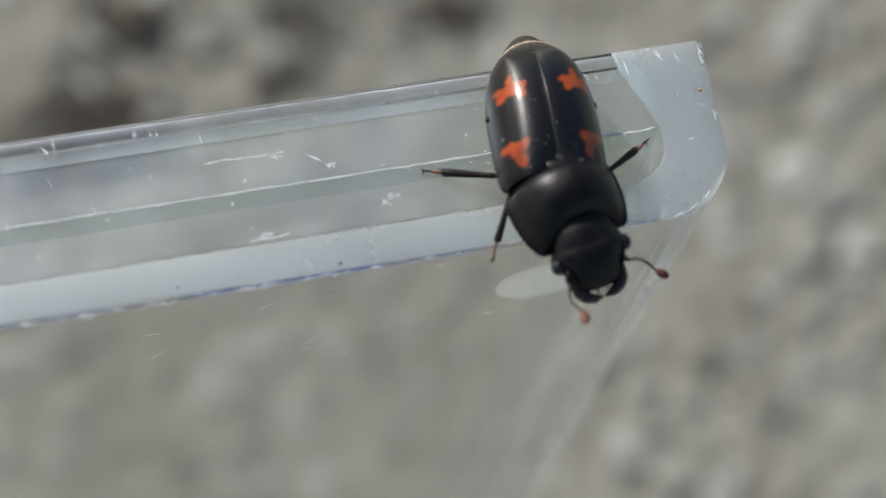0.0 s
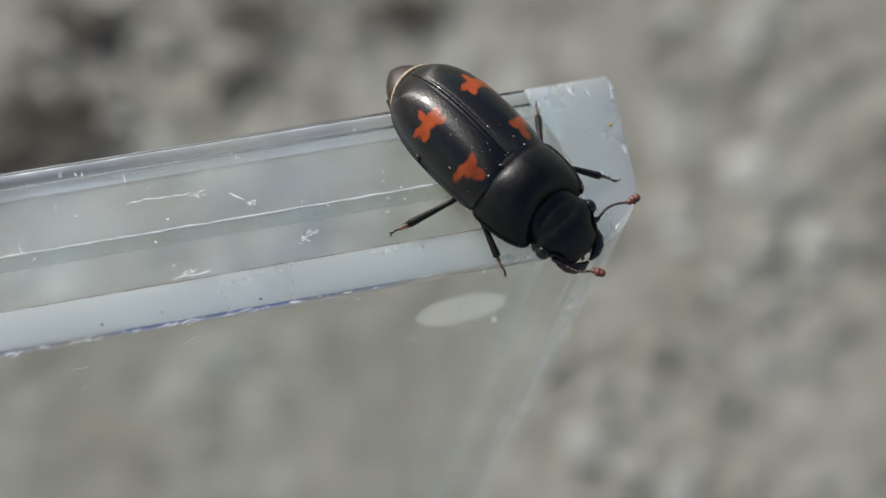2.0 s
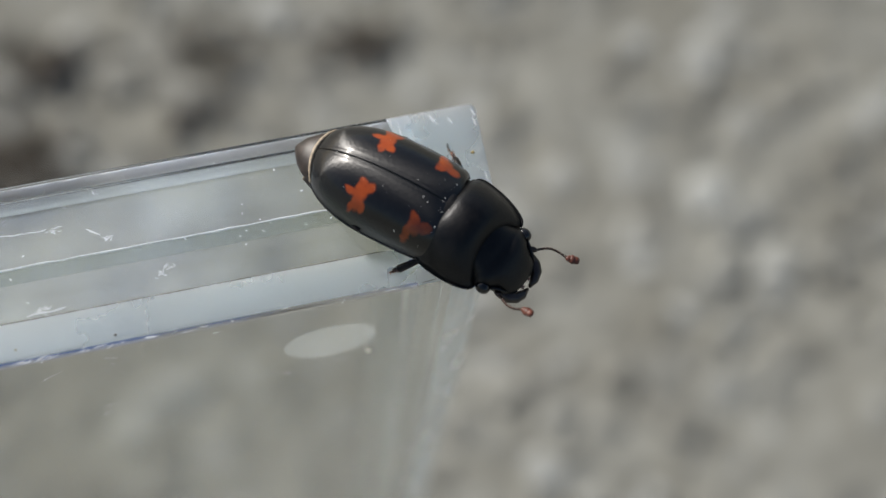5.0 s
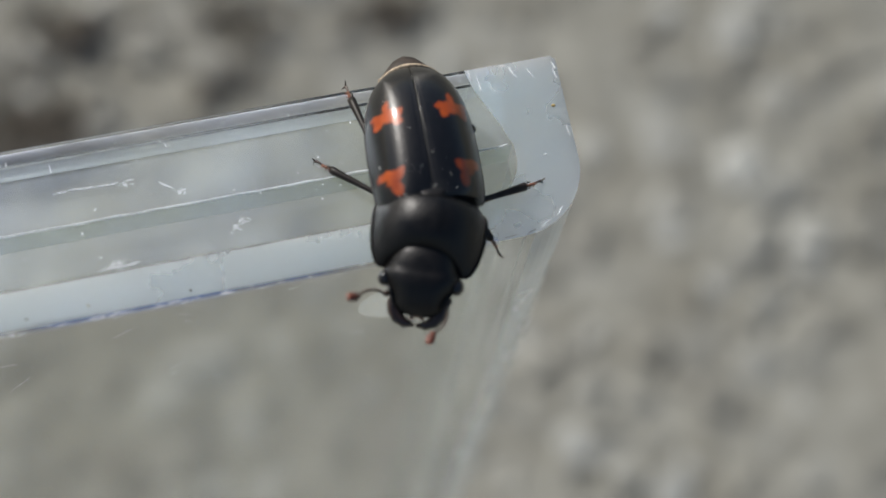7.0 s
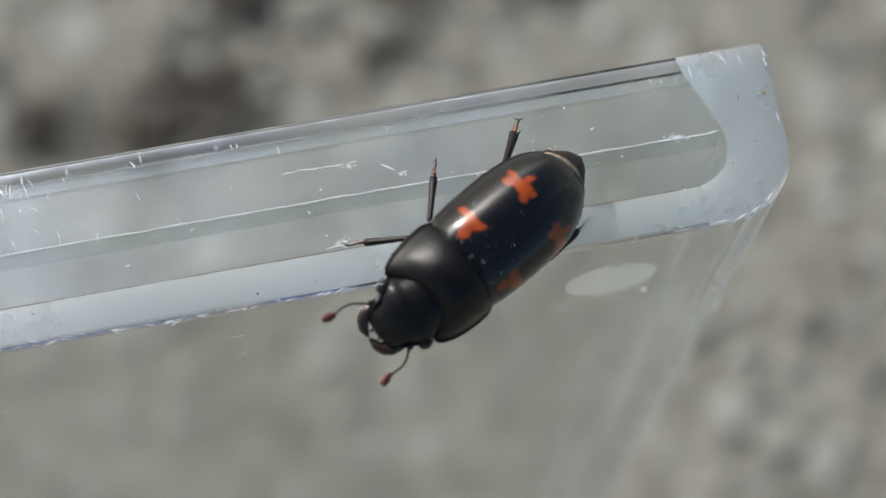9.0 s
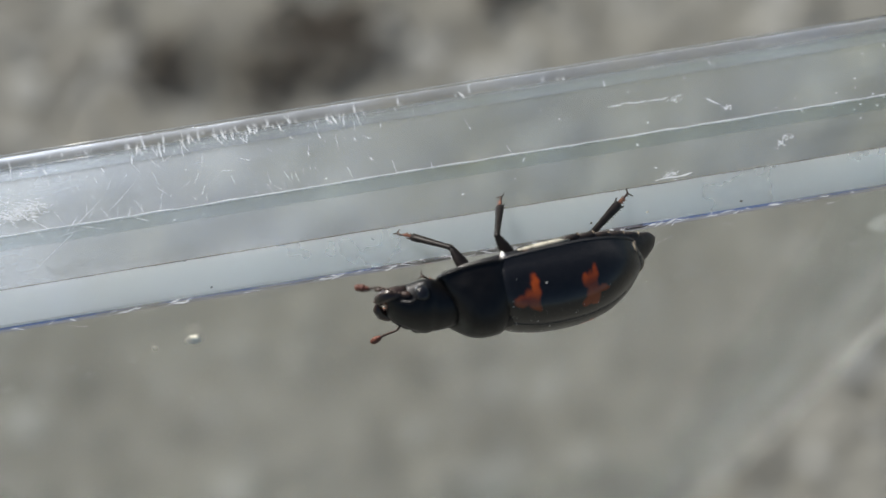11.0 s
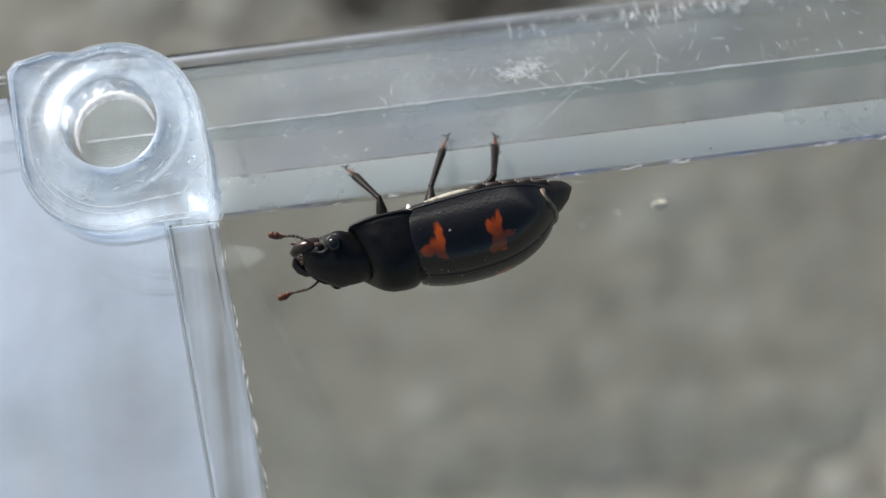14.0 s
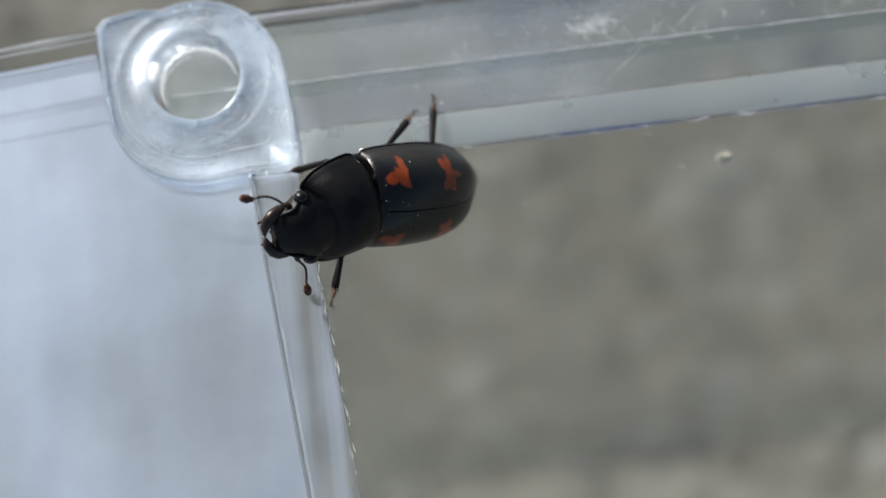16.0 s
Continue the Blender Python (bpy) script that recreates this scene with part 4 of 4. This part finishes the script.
        tube(bm, edge, [0.024] * len(edge), 6)
    # raised hind edge
    tube(bm, [v.co.copy() + Vector((0.0, 0, 0.0)) for v in rings[1][1:n]], [0.020] * (n - 1), 6)
    part("pronotum", bm, M_NECK, beetle, "dull black neck shield", True)
    # head: neck ring, then a broad brow that rounds off into a blunt snout
    bm = bmesh.new()
    loft(bm, [(2.05, 0.58, b + 0.22, b + 0.94, 0.85, 0), (2.30, 0.64, b + 0.18, b + 0.99, 0.82, 0), (2.44, 0.69, b + 0.17, b + 1.0, 0.8, 0), (2.51, 0.735, b + 0.17, b + 0.965, 0.78, 0), (2.57, 0.77, b + 0.17, b + 0.985, 0.78, 0), (2.68, 0.765, b + 0.17, b + 0.98, 0.78, 0), (2.80, 0.70, b + 0.17, b + 0.95, 0.75, 0), (2.91, 0.62, b + 0.17, b + 0.89, 0.7, 0.02), (3.01, 0.555, b + 0.17, b + 0.83, 0.65, 0.03), (3.12, 0.525, b + 0.18, b + 0.76, 0.62, 0.03), (3.22, 0.50, b + 0.20, b + 0.67, 0.62, 0.04), (3.31, 0.44, b + 0.24, b + 0.57, 0.68, 0.04), (3.36, 0.36, b + 0.28, b + 0.50, 0.8, 0.03)], 40)
    # low ridges over the feelers' roots
    for s in (1, -1):
        tube(bm, [(2.84, s * 0.64, b + 0.66), (2.98, s * 0.55, b + 0.68), (3.14, s * 0.49, b + 0.60), (3.26, s * 0.43, b + 0.53)], [0.03, 0.04, 0.035, 0.02], 8)
    # the brow and snout stand out from the neck shield
    for vert in bm.verts:
        vert.co.x += REACH * min(1.0, max(0.0, (vert.co.x - 2.05) / 0.4))
    head = part("head", bm, M_NECK, beetle, "", True)
    for s in (1, -1):
        bm = bmesh.new()
        blob(bm, (2.93, s * 0.71, b + 0.58), (0.165, 0.135, 0.18), 18, 12)
        part("eye", bm, M_EYE, head, "glossy black eye", True)
        bm = bmesh.new()
        tube(bm, [(3.22, s * 0.44, b + 0.36), (3.38, s * 0.465, b + 0.37), (3.54, s * 0.44, b + 0.37), (3.66, s * 0.36, b + 0.36), (3.74, s * 0.2, b + 0.33), (3.76, s * 0.02, b + 0.3)], [0.13, 0.14, 0.135, 0.12, 0.10, 0.03], 10)
        part("mandible", bm, M_JAW, head, "curved black jaw", True)
        bm = bmesh.new()
        tube(bm, [(3.48, s * 0.26, b + 0.22), (3.62, s * 0.30, b + 0.17), (3.72, s * 0.27, b + 0.14), (3.78, s * 0.24, b + 0.12)], [0.035, 0.04, 0.036, 0.02], 7)
        part("palp", bm, M_FEELER, head, "short brown mouth feeler", True)
    bm = bmesh.new()
    blob(bm, (3.56, 0.02, b + 0.39), (0.05, 0.12, 0.05), 12, 8)
    blob(bm, (3.63, -0.09, b + 0.38), (0.04, 0.05, 0.03), 8, 6)
    blob(bm, (3.62, 0.12, b + 0.39), (0.035, 0.04, 0.03), 8, 6)
    part("lip", bm, M_LIP, head, "pinkish upper lip", True)
    feelers = {}
    for s in (1, -1):
        # a feeler lies along +x from its root: a thick first joint, a thin curved stalk of beads, an oval club
        bm = bmesh.new()
        blob(bm, (0.03, 0, 0), (0.11, 0.062, 0.062), 10, 8)
        pts = [(0.10 + 0.088 * k, s * 0.11 * math.sin(math.pi * k / 8.0), 0.02 * math.sin(0.8 * k)) for k in range(9)]
        for p0, p1 in zip(pts, pts[1:]):
            tube(bm, [p0, (Vector(p0) + Vector(p1)) / 2, p1], [0.024, 0.029, 0.025], 8)
        feelers[s] = part("antenna", bm, M_FEELER, beetle, "thin dark brown feeler", True)
        bm = bmesh.new()
        for k, r in enumerate((0.070, 0.098, 0.086)):
            blob(bm, (0.84 + 0.075 * k, 0, 0), (0.085, r, r * 0.75), 14, 10)
        part("antenna_club", bm, M_CLUB, feelers[s], "rust-brown clubbed tip", True)
    # pale fringe along the wing cases' hind edge
    bm = bmesh.new()
    loft(bm, [(-1.545, 0.665, b + 0.28, b + 0.68, 0.9, -0.22), (-1.615, 0.635, b + 0.26, b + 0.655, 0.9, -0.22)], 28)
    part("abdomen_band", bm, M_BORDER, beetle, "narrow pale fringe", True)
    # dust on the wing cases, thickest towards their front
    rng = random.Random(17)
    bm = bmesh.new()
    blob(bm, (0, 0, 0), (1.0, 1.0, 0.6), 6, 4)
    grain = mesh_of(bm, "dust_grain", M_SPECK)
    spots = [(0.46, -0.92), (0.45, 0.1), (0.7, -0.15), (1.05, -0.5), (0.95, 0.85)] + [(rng.gauss(0.35, 0.5), rng.gauss(-0.25, 0.45)) for _ in range(34)]
    for k, (x, y) in enumerate(spots):
        x, f = max(-1.4, min(1.1, x)), min(0.9, abs(y) / 1.08)
        r = 0.028 if k == 0 else rng.choice((0.003, 0.005, 0.006, 0.009))
        ob = new("dust_grain", grain)
        ob.parent = beetle
        ob.matrix_basis = Matrix.Translation(Vector((x, math.copysign(1.08 * f, y), elytron_z(x, f))) * MM) @ Matrix.Diagonal((r * rng.uniform(0.8, 1.6), r, r, 1))
        tagged(ob, "white dust grain")
    # crumbs caught in the groove behind the neck shield
    for k in range(9):
        y = rng.uniform(-0.95, 0.6)
        r = rng.uniform(0.004, 0.011)
        ob = new("dust_grain", grain)
        ob.parent = beetle
        ob.matrix_basis = Matrix.Translation(Vector((1.17 + rng.gauss(0, 0.012), y, elytron_z(1.17, abs(y) / 1.06))) * MM) @ Matrix.Diagonal((r, r * rng.uniform(0.8, 2.5), r, 1))
        tagged(ob, "white dust grain")
    for which in ("front", "middle", "hind"):
        for s in (1, -1):
            legs[which, s] = build_leg(beetle, which, s)
    return beetle, legs, feelers


build_ground()
build_grains()
build_soil()
build_box()
build_specks()
beetle, legs, feelers = build_beetle()

# seconds, then millimetres x y z of the ground point under the body, degrees rx ry rz (head towards local +x)
BEETLE_ROWS = [
    (0.0, 27.855, 2.126, 61.985, 2.51, -1.71, -92.24),
    (0.5, 27.913, 1.687, 62.026, -3.53, 1.46, -90.47),
    (1.0, 27.839, 2.183, 61.954, -0.86, -2.86, -88.87),
    (1.5, 27.937, 2.671, 61.999, 0.36, 0.71, -69.13),
    (2.0, 28.168, 2.741, 61.966, 1.71, -1.36, -58.34),
    (2.5, 28.756, 2.259, 62.014, 3.76, 2.61, -57.06),
    (3.0, 29.344, 1.479, 62.021, 6.41, 0.08, -40.62),
    (3.5, 29.308, 1.580, 62.017, 10.02, 0.25, -31.47),
    (4.0, 29.804, 2.123, 62.064, 9.14, -1.18, -10.45),
    (4.2, 29.936, 2.061, 62.037, 5.59, 1.73, -12.37),
    (6.3, 28.467, 1.906, 61.998, 4.53, 4.59, -77.65),
    (6.5, 28.548, 1.536, 61.985, 6.26, -0.19, -76.13),
    (7.0, 28.407, 1.967, 61.987, 1.64, 1.39, -92.89),
    (7.5, 27.872, 1.568, 61.967, -6.01, -0.90, -121.57),
    (8.0, 27.319, 1.552, 61.979, -7.69, 1.85, -136.54),
    (8.2, 27.200, 1.427, 61.977, -8.44, 1.21, -135.43),
    (9.0, 25.200, 0.750, 62.190, -28.00, -2.00, -148.00),
    (9.6, 23.600, 0.350, 62.190, -62.00, -4.00, -164.00),
    (10.3, 22.057, -0.150, 61.951, -74.73, -9.74, -175.53),
    (10.5, 21.145, -0.053, 62.000, -78.11, -7.60, -173.90),
    (11.0, 19.181, -0.083, 62.028, -78.58, -5.61, -175.07),
    (11.5, 17.334, -0.209, 62.058, -78.38, -2.43, -173.52),
    (12.0, 15.340, -0.169, 62.038, -76.09, -5.66, -176.63),
    (12.5, 13.291, -0.108, 61.963, -75.29, -3.01, -177.22),
    (13.0, 10.972, -0.246, 62.116, -70.08, 0.15, -171.37),
    (13.5, 8.960, -0.147, 61.980, -66.45, -7.83, -173.07),
    (14.0, 6.803, -0.352, 62.160, -71.06, 2.24, -172.17),
    (14.5, 5.792, -0.209, 61.950, -68.82, -11.67, -174.38),
    (15.0, 5.317, -0.446, 61.922, -54.75, -6.90, -168.16),
    (15.5, 4.291, -0.344, 61.528, -53.00, -29.34, -164.35),
    (16.0, 3.456, -0.639, 62.130, -44.67, -37.42, -165.76),
]
# seconds, then millimetres x y z of each foot in the beetle's space
FEET = {
    ("front", -1): [
        (0.0, 2.46, -1.45, 0.04), (0.5, 1.96, -1.64, -0.05), (1.0, 2.39, -1.61, -0.06), (1.5, 3.10, -1.44, 0.08),
        (2.0, 2.64, -1.36, 0.04), (2.5, 2.83, -0.69, 0.19), (3.0, 2.55, -0.60, 0.00), (3.5, 1.28, -1.47, 0.28),
        (4.0, 1.52, -1.76, 0.21), (4.2, 2.55, -0.60, 0.00), (6.3, 2.55, -0.60, 0.00), (6.5, 2.55, -0.60, 0.00),
        (7.0, 2.55, -0.60, 0.00), (7.5, 2.91, -1.49, -0.14), (8.0, 2.41, -1.47, -0.07), (8.2, 2.36, -1.69, -0.14),
        (10.3, 2.31, -0.05, -1.37), (10.5, 1.15, -0.11, -1.13), (11.0, 2.93, 0.03, -1.08), (11.5, 2.41, -0.13, -1.31),
        (12.0, 1.83, -0.13, -1.29), (12.5, 1.54, -0.32, -1.27), (13.0, 2.65, -0.46, -1.26), (13.5, 2.81, -0.21, -1.12),
        (14.0, 2.25, -0.46, -1.38), (14.5, 2.53, -0.11, -1.28), (15.0, 1.85, -0.87, -1.30), (15.5, 2.45, -0.16, -1.19),
        (16.0, 1.78, 0.05, -1.40),
    ],
    ("middle", -1): [
        (0.0, 0.36, -2.52, 0.15), (0.5, 0.89, -2.28, -0.11), (1.0, 0.01, -2.23, 0.05), (1.5, 1.01, -2.37, 0.06),
        (2.0, 0.38, -2.50, 0.13), (2.5, 1.23, -2.37, 0.23), (3.0, 0.78, -1.86, 0.22), (3.5, 0.08, -2.00, 0.37),
        (4.0, -0.01, -2.31, 0.34), (4.2, 0.55, -1.60, 0.00), (6.3, 0.55, -1.60, 0.00), (6.5, -0.23, -2.22, 0.29),
        (7.0, -0.37, -2.15, 0.09), (7.5, 0.62, -2.38, -0.20), (8.0, 0.75, -2.06, -0.20), (8.2, 0.57, -1.98, -0.22),
        (10.3, 0.21, -0.40, -1.33), (10.5, 0.87, -0.22, -1.47), (11.0, 0.63, -0.20, -1.28), (11.5, 0.15, -0.24, -1.34),
        (12.0, -0.37, -0.36, -1.31), (12.5, 1.21, -0.44, -1.65), (13.0, 0.56, -0.45, -1.51), (13.5, 0.31, -0.60, -1.38),
        (14.0, -0.05, -0.40, -1.53), (14.5, 0.24, -0.53, -1.29), (15.0, 1.33, -1.07, -1.47), (15.5, 0.05, -1.53, -1.06),
        (16.0, -0.88, -1.51, -0.35),
    ],
    ("hind", -1): [
        (0.0, -1.50, -0.55, 0.00), (0.5, -2.26, -0.36, -0.06), (1.0, -1.50, -0.55, 0.00), (1.5, -1.50, -0.55, 0.00),
        (2.0, -1.50, -0.55, 0.00), (2.5, -1.50, -0.55, 0.00), (3.0, -1.83, -1.10, 0.13), (3.5, -1.50, -0.55, 0.00),
        (4.0, -1.89, -0.75, 0.12), (4.2, -1.50, -0.55, 0.00), (6.3, -1.50, -0.55, 0.00), (6.5, -1.66, -1.29, 0.19),
        (7.0, -1.96, -1.27, 0.03), (7.5, -1.58, -2.02, -0.11), (8.0, -1.69, -1.74, -0.24), (8.2, -1.84, -1.63, -0.21),
        (10.3, -1.63, -0.64, -1.01), (10.5, -1.43, -0.39, -0.78), (11.0, -1.97, -0.33, -0.64), (11.5, -1.66, -0.28, -1.16),
        (12.0, -1.43, -0.39, -1.02), (12.5, -1.09, -0.41, -1.06), (13.0, -1.98, -0.22, -0.82), (13.5, -2.15, -0.61, -0.53),
        (14.0, -1.05, -0.26, -1.29), (14.5, -1.85, -0.72, -0.58), (15.0, -1.36, -0.89, -0.79), (15.5, -1.78, -1.50, 0.62),
        (16.0, -1.41, -1.77, -0.41),
    ],
    ("front", 1): [
        (0.0, 2.55, 0.60, 0.00), (0.5, 2.55, 0.60, 0.00), (1.0, 2.55, 0.60, 0.00), (1.5, 2.55, 0.60, 0.00),
        (2.0, 2.74, 1.91, -0.06), (2.5, 2.02, 1.66, -0.00), (3.0, 2.55, 0.60, 0.00), (3.5, 2.55, 0.60, 0.00),
        (4.0, 2.55, 0.60, 0.00), (4.2, 2.55, 0.60, 0.00), (6.3, 2.55, 0.60, 0.00), (6.5, 2.55, 0.60, 0.00),
        (7.0, 2.25, 1.25, 0.06), (7.5, 2.55, 0.60, 0.00), (8.0, 2.55, 0.60, 0.00), (8.2, 2.55, 0.60, 0.00),
        (10.3, 2.42, 0.53, -0.47), (10.5, 2.59, 0.50, -0.34), (11.0, 2.62, 0.58, -0.27), (11.5, 2.62, 0.53, -0.30),
        (12.0, 2.61, 0.59, -0.28), (12.5, 2.60, 0.51, -0.29), (13.0, 2.67, 0.50, -0.25), (13.5, 2.58, 0.70, -0.17),
        (14.0, 2.73, 0.43, -0.21), (14.5, 2.57, 0.74, -0.16), (15.0, 2.62, 0.24, -0.18), (15.5, 2.98, 1.85, 1.13),
        (16.0, 1.77, 2.32, 0.82),
    ],
    ("middle", 1): [
        (0.0, 0.29, 2.17, -0.06), (0.5, 1.02, 2.32, 0.17), (1.0, 0.12, 2.34, 0.11), (1.5, 0.07, 2.08, 0.02),
        (2.0, 0.32, 1.88, -0.00), (2.5, 0.88, 2.22, -0.09), (3.0, 0.35, 2.06, -0.23), (3.5, 0.76, 1.87, -0.31),
        (4.0, 0.34, 1.79, -0.33), (4.2, 0.55, 1.60, 0.00), (6.3, 0.55, 1.60, 0.00), (6.5, 0.91, 2.15, -0.19),
        (7.0, 0.76, 2.39, 0.01), (7.5, 1.73, 1.86, 0.24), (8.0, 0.76, 2.16, 0.36), (8.2, 0.55, 1.60, 0.00),
        (10.3, 0.43, 0.70, -0.25), (10.5, 0.59, 0.70, -0.25), (11.0, 0.61, 0.71, -0.25), (11.5, 0.62, 0.69, -0.33),
        (12.0, 0.60, 0.71, -0.31), (12.5, 0.60, 0.70, -0.29), (13.0, 0.67, 0.67, -0.33), (13.5, 0.58, 0.74, -0.25),
        (14.0, 0.73, 0.67, -0.31), (14.5, 0.56, 0.77, -0.20), (15.0, 0.62, 0.19, -0.23), (15.5, 0.54, 0.25, -0.16),
        (16.0, 0.51, 0.20, -0.20),
    ],
    ("hind", 1): [
        (0.0, -1.50, 0.55, 0.00), (0.5, -2.23, 0.81, 0.01), (1.0, -1.50, 0.55, 0.00), (1.5, -1.50, 0.55, 0.00),
        (2.0, -1.50, 0.55, 0.00), (2.5, -1.50, 0.55, 0.00), (3.0, -2.10, 1.31, -0.10), (3.5, -1.89, 1.55, -0.25),
        (4.0, -1.64, 1.61, -0.25), (4.2, -1.50, 0.55, 0.00), (6.3, -1.50, 0.55, 0.00), (6.5, -2.29, 0.76, -0.02),
        (7.0, -1.50, 0.55, 0.00), (7.5, -1.99, 1.45, 0.25), (8.0, -1.25, 1.59, 0.22), (8.2, -1.38, 1.59, 0.26),
        (10.3, -1.61, 0.66, -0.02), (10.5, -1.45, 0.71, -0.03), (11.0, -1.44, 0.64, -0.06), (11.5, -1.43, 0.66, -0.15),
        (12.0, -1.45, 0.63, -0.22), (12.5, -1.45, 0.68, -0.19), (13.0, -1.38, 0.65, -0.25), (13.5, -1.47, 0.58, -0.19),
        (14.0, -1.31, 0.71, -0.39), (14.5, -1.48, 0.59, -0.24), (15.0, -1.43, 0.13, -0.28), (15.5, -1.50, 0.11, -0.23),
        (16.0, -1.54, 0.12, -0.16),
    ],
}
# seconds, the degrees by which neck shield and head turn to the left of the wing cases, those by which the head nods, and millimetres by which it slides forward
BENDS = [
    (0.0, 14.0, 15, 0.0), (0.5, 5.0, 15, 0.0), (1.0, 1.5, 15, 0.0), (1.5, 6.1, 15, 0.0), (2.0, 2.1, 15, 0.0), (2.5, 1.5, 15, 0.0),
    (3.0, -8.8, 15, -0.05), (3.5, 1.5, 15, -0.12), (4.0, 1.3, 15, -0.28), (4.2, -1.9, 15, -0.26), (6.3, -14.7, 15, -0.1), (6.5, -8.6, 15, -0.1),
    (7.0, -17.9, 15, -0.1), (7.5, -4.9, 15, -0.22), (8.0, -12.5, 15, -0.22), (8.2, -7.2, 15, -0.2), (10.3, 1.5, 2, 0.0), (10.5, -8.0, 2, 0.0),
    (11.0, -3.7, 2, 0.0), (11.5, -6.5, 2, 0.0), (12.0, -5.5, 2, 0.0), (12.5, -7.9, 2, 0.0), (13.0, -1.7, 2, 0.0), (13.5, 2.5, 2, 0.0),
    (14.0, -8.4, 2, 0.0), (14.5, -0.8, 2, 0.0), (15.0, 5.5, 2, 0.0), (15.5, 11.4, 2, -0.18), (16.0, 15.8, 2, -0.22),
]
# seconds, then the way (x y z, in the head's space) in which each feeler points
FEELERS = {
    -1: [
        (0.0, 0.96, -0.10, 0.27), (0.5, 0.92, -0.39, 0.06), (1.0, 0.95, -0.26, 0.15), (1.5, 0.96, 0.28, 0.03),
        (2.0, 0.89, 0.44, 0.08), (2.5, 0.91, 0.14, 0.40), (3.0, 0.87, -0.35, 0.33), (3.5, 0.79, -0.17, 0.59),
        (4.0, 0.68, 0.29, -0.67), (4.2, 0.74, -0.13, 0.66), (6.3, 0.88, -0.05, 0.47), (6.5, 0.84, -0.07, 0.54),
        (7.0, 0.38, -0.68, 0.62), (7.5, 0.88, -0.43, 0.19), (8.0, 0.77, -0.26, 0.59), (8.2, 0.82, -0.28, 0.50),
        (10.3, 0.75, -0.30, -0.59), (10.5, 0.55, -0.43, -0.71), (11.0, 0.91, 0.10, -0.41), (11.5, 0.91, 0.07, -0.42),
        (12.0, 0.93, 0.12, -0.36), (12.5, 0.97, 0.05, -0.25), (13.0, 0.99, 0.11, 0.01), (13.5, 0.96, 0.02, -0.28),
        (14.0, 0.92, -0.25, -0.29), (14.5, 0.95, 0.04, -0.32), (15.0, 0.74, -0.19, 0.64), (15.5, 0.88, -0.43, 0.20),
        (16.0, 0.87, -0.43, -0.24),
    ],
    1: [
        (0.0, 0.50, 0.73, -0.46), (0.5, 0.91, 0.33, -0.25), (1.0, 0.06, 0.45, 0.89), (1.5, 0.13, 0.87, 0.48),
        (2.0, 0.32, 0.93, 0.21), (2.5, 0.49, 0.84, -0.25), (3.0, 0.55, 0.26, -0.79), (3.5, -0.08, 0.85, -0.52),
        (4.0, 0.21, 0.88, -0.43), (4.2, 0.83, 0.53, -0.20), (6.3, 0.87, 0.42, -0.25), (6.5, 0.47, 0.34, -0.82),
        (7.0, 0.92, -0.27, 0.28), (7.5, 0.94, 0.09, 0.33), (8.0, 0.83, 0.03, 0.55), (8.2, 0.78, -0.08, 0.62),
        (10.3, 0.69, 0.58, -0.43), (10.5, 0.79, 0.58, -0.20), (11.0, 0.55, 0.83, -0.11), (11.5, 0.41, 0.91, 0.07),
        (12.0, 0.83, 0.37, 0.41), (12.5, 0.88, 0.32, 0.36), (13.0, 0.75, 0.65, -0.12), (13.5, 0.89, 0.30, 0.34),
        (14.0, 0.93, 0.36, 0.05), (14.5, 0.84, 0.37, 0.39), (15.0, 0.63, 0.70, 0.34), (15.5, -0.01, 0.99, -0.17),
        (16.0, -0.19, 0.98, -0.07),
    ],
}

NECK = Vector((1.2, 0.0, BELLY + 0.6)) * MM
NAPE = Vector((2.15, 0.0, BELLY + 0.62)) * MM


def bent(turn, nod=0.0, slide=0.0):
    """Turn about the neck, nod about the nape, and slide the head out of the neck shield."""
    return Matrix.Translation(NECK) @ Matrix.Rotation(radians(turn), 4, "Z") @ Matrix.Translation(NAPE - NECK) @ Matrix.Rotation(radians(nod), 4, "Y") @ Matrix.Translation(Vector((slide * MM, 0, 0)) - NAPE)


def motions():
    walk(beetle, [(r[0], pose(r[1] * MM, r[2] * MM, r[3] * MM, r[4], r[5], r[6])) for r in BEETLE_ROWS])
    for ob in beetle.children:
        if ob.name.split(".")[0] == "pronotum":
            walk(ob, [(t, bent(turn)) for t, turn, nod, slide in BENDS])
        if ob.name.split(".")[0] == "head":
            walk(ob, [(t, bent(turn, nod, slide)) for t, turn, nod, slide in BENDS])
    for side, ob in feelers.items():
        root = Vector((3.02 + REACH, side * 0.60, BELLY + 0.52)) * MM
        rows = []
        for (t, x, y, z), (_, turn, nod, slide) in zip(FEELERS[side], BENDS):
            foot_of = bent(turn, nod, slide) @ root
            rows.append((t, Matrix.Translation(foot_of) @ (bent(turn).to_3x3() @ Vector((x, y, z))).to_track_quat("X", "Z").to_matrix().to_4x4()))
        walk(ob, rows)
    for (which, side), leg in legs.items():
        poses = [(r[0], *leg_poses(which, side, r[1:4])) for r in FEET[which, side]]
        walk(leg, [(t, thigh) for t, thigh, shank in poses])
        for child in leg.children:
            walk(child, [(t, shank) for t, thigh, shank in poses])


motions()
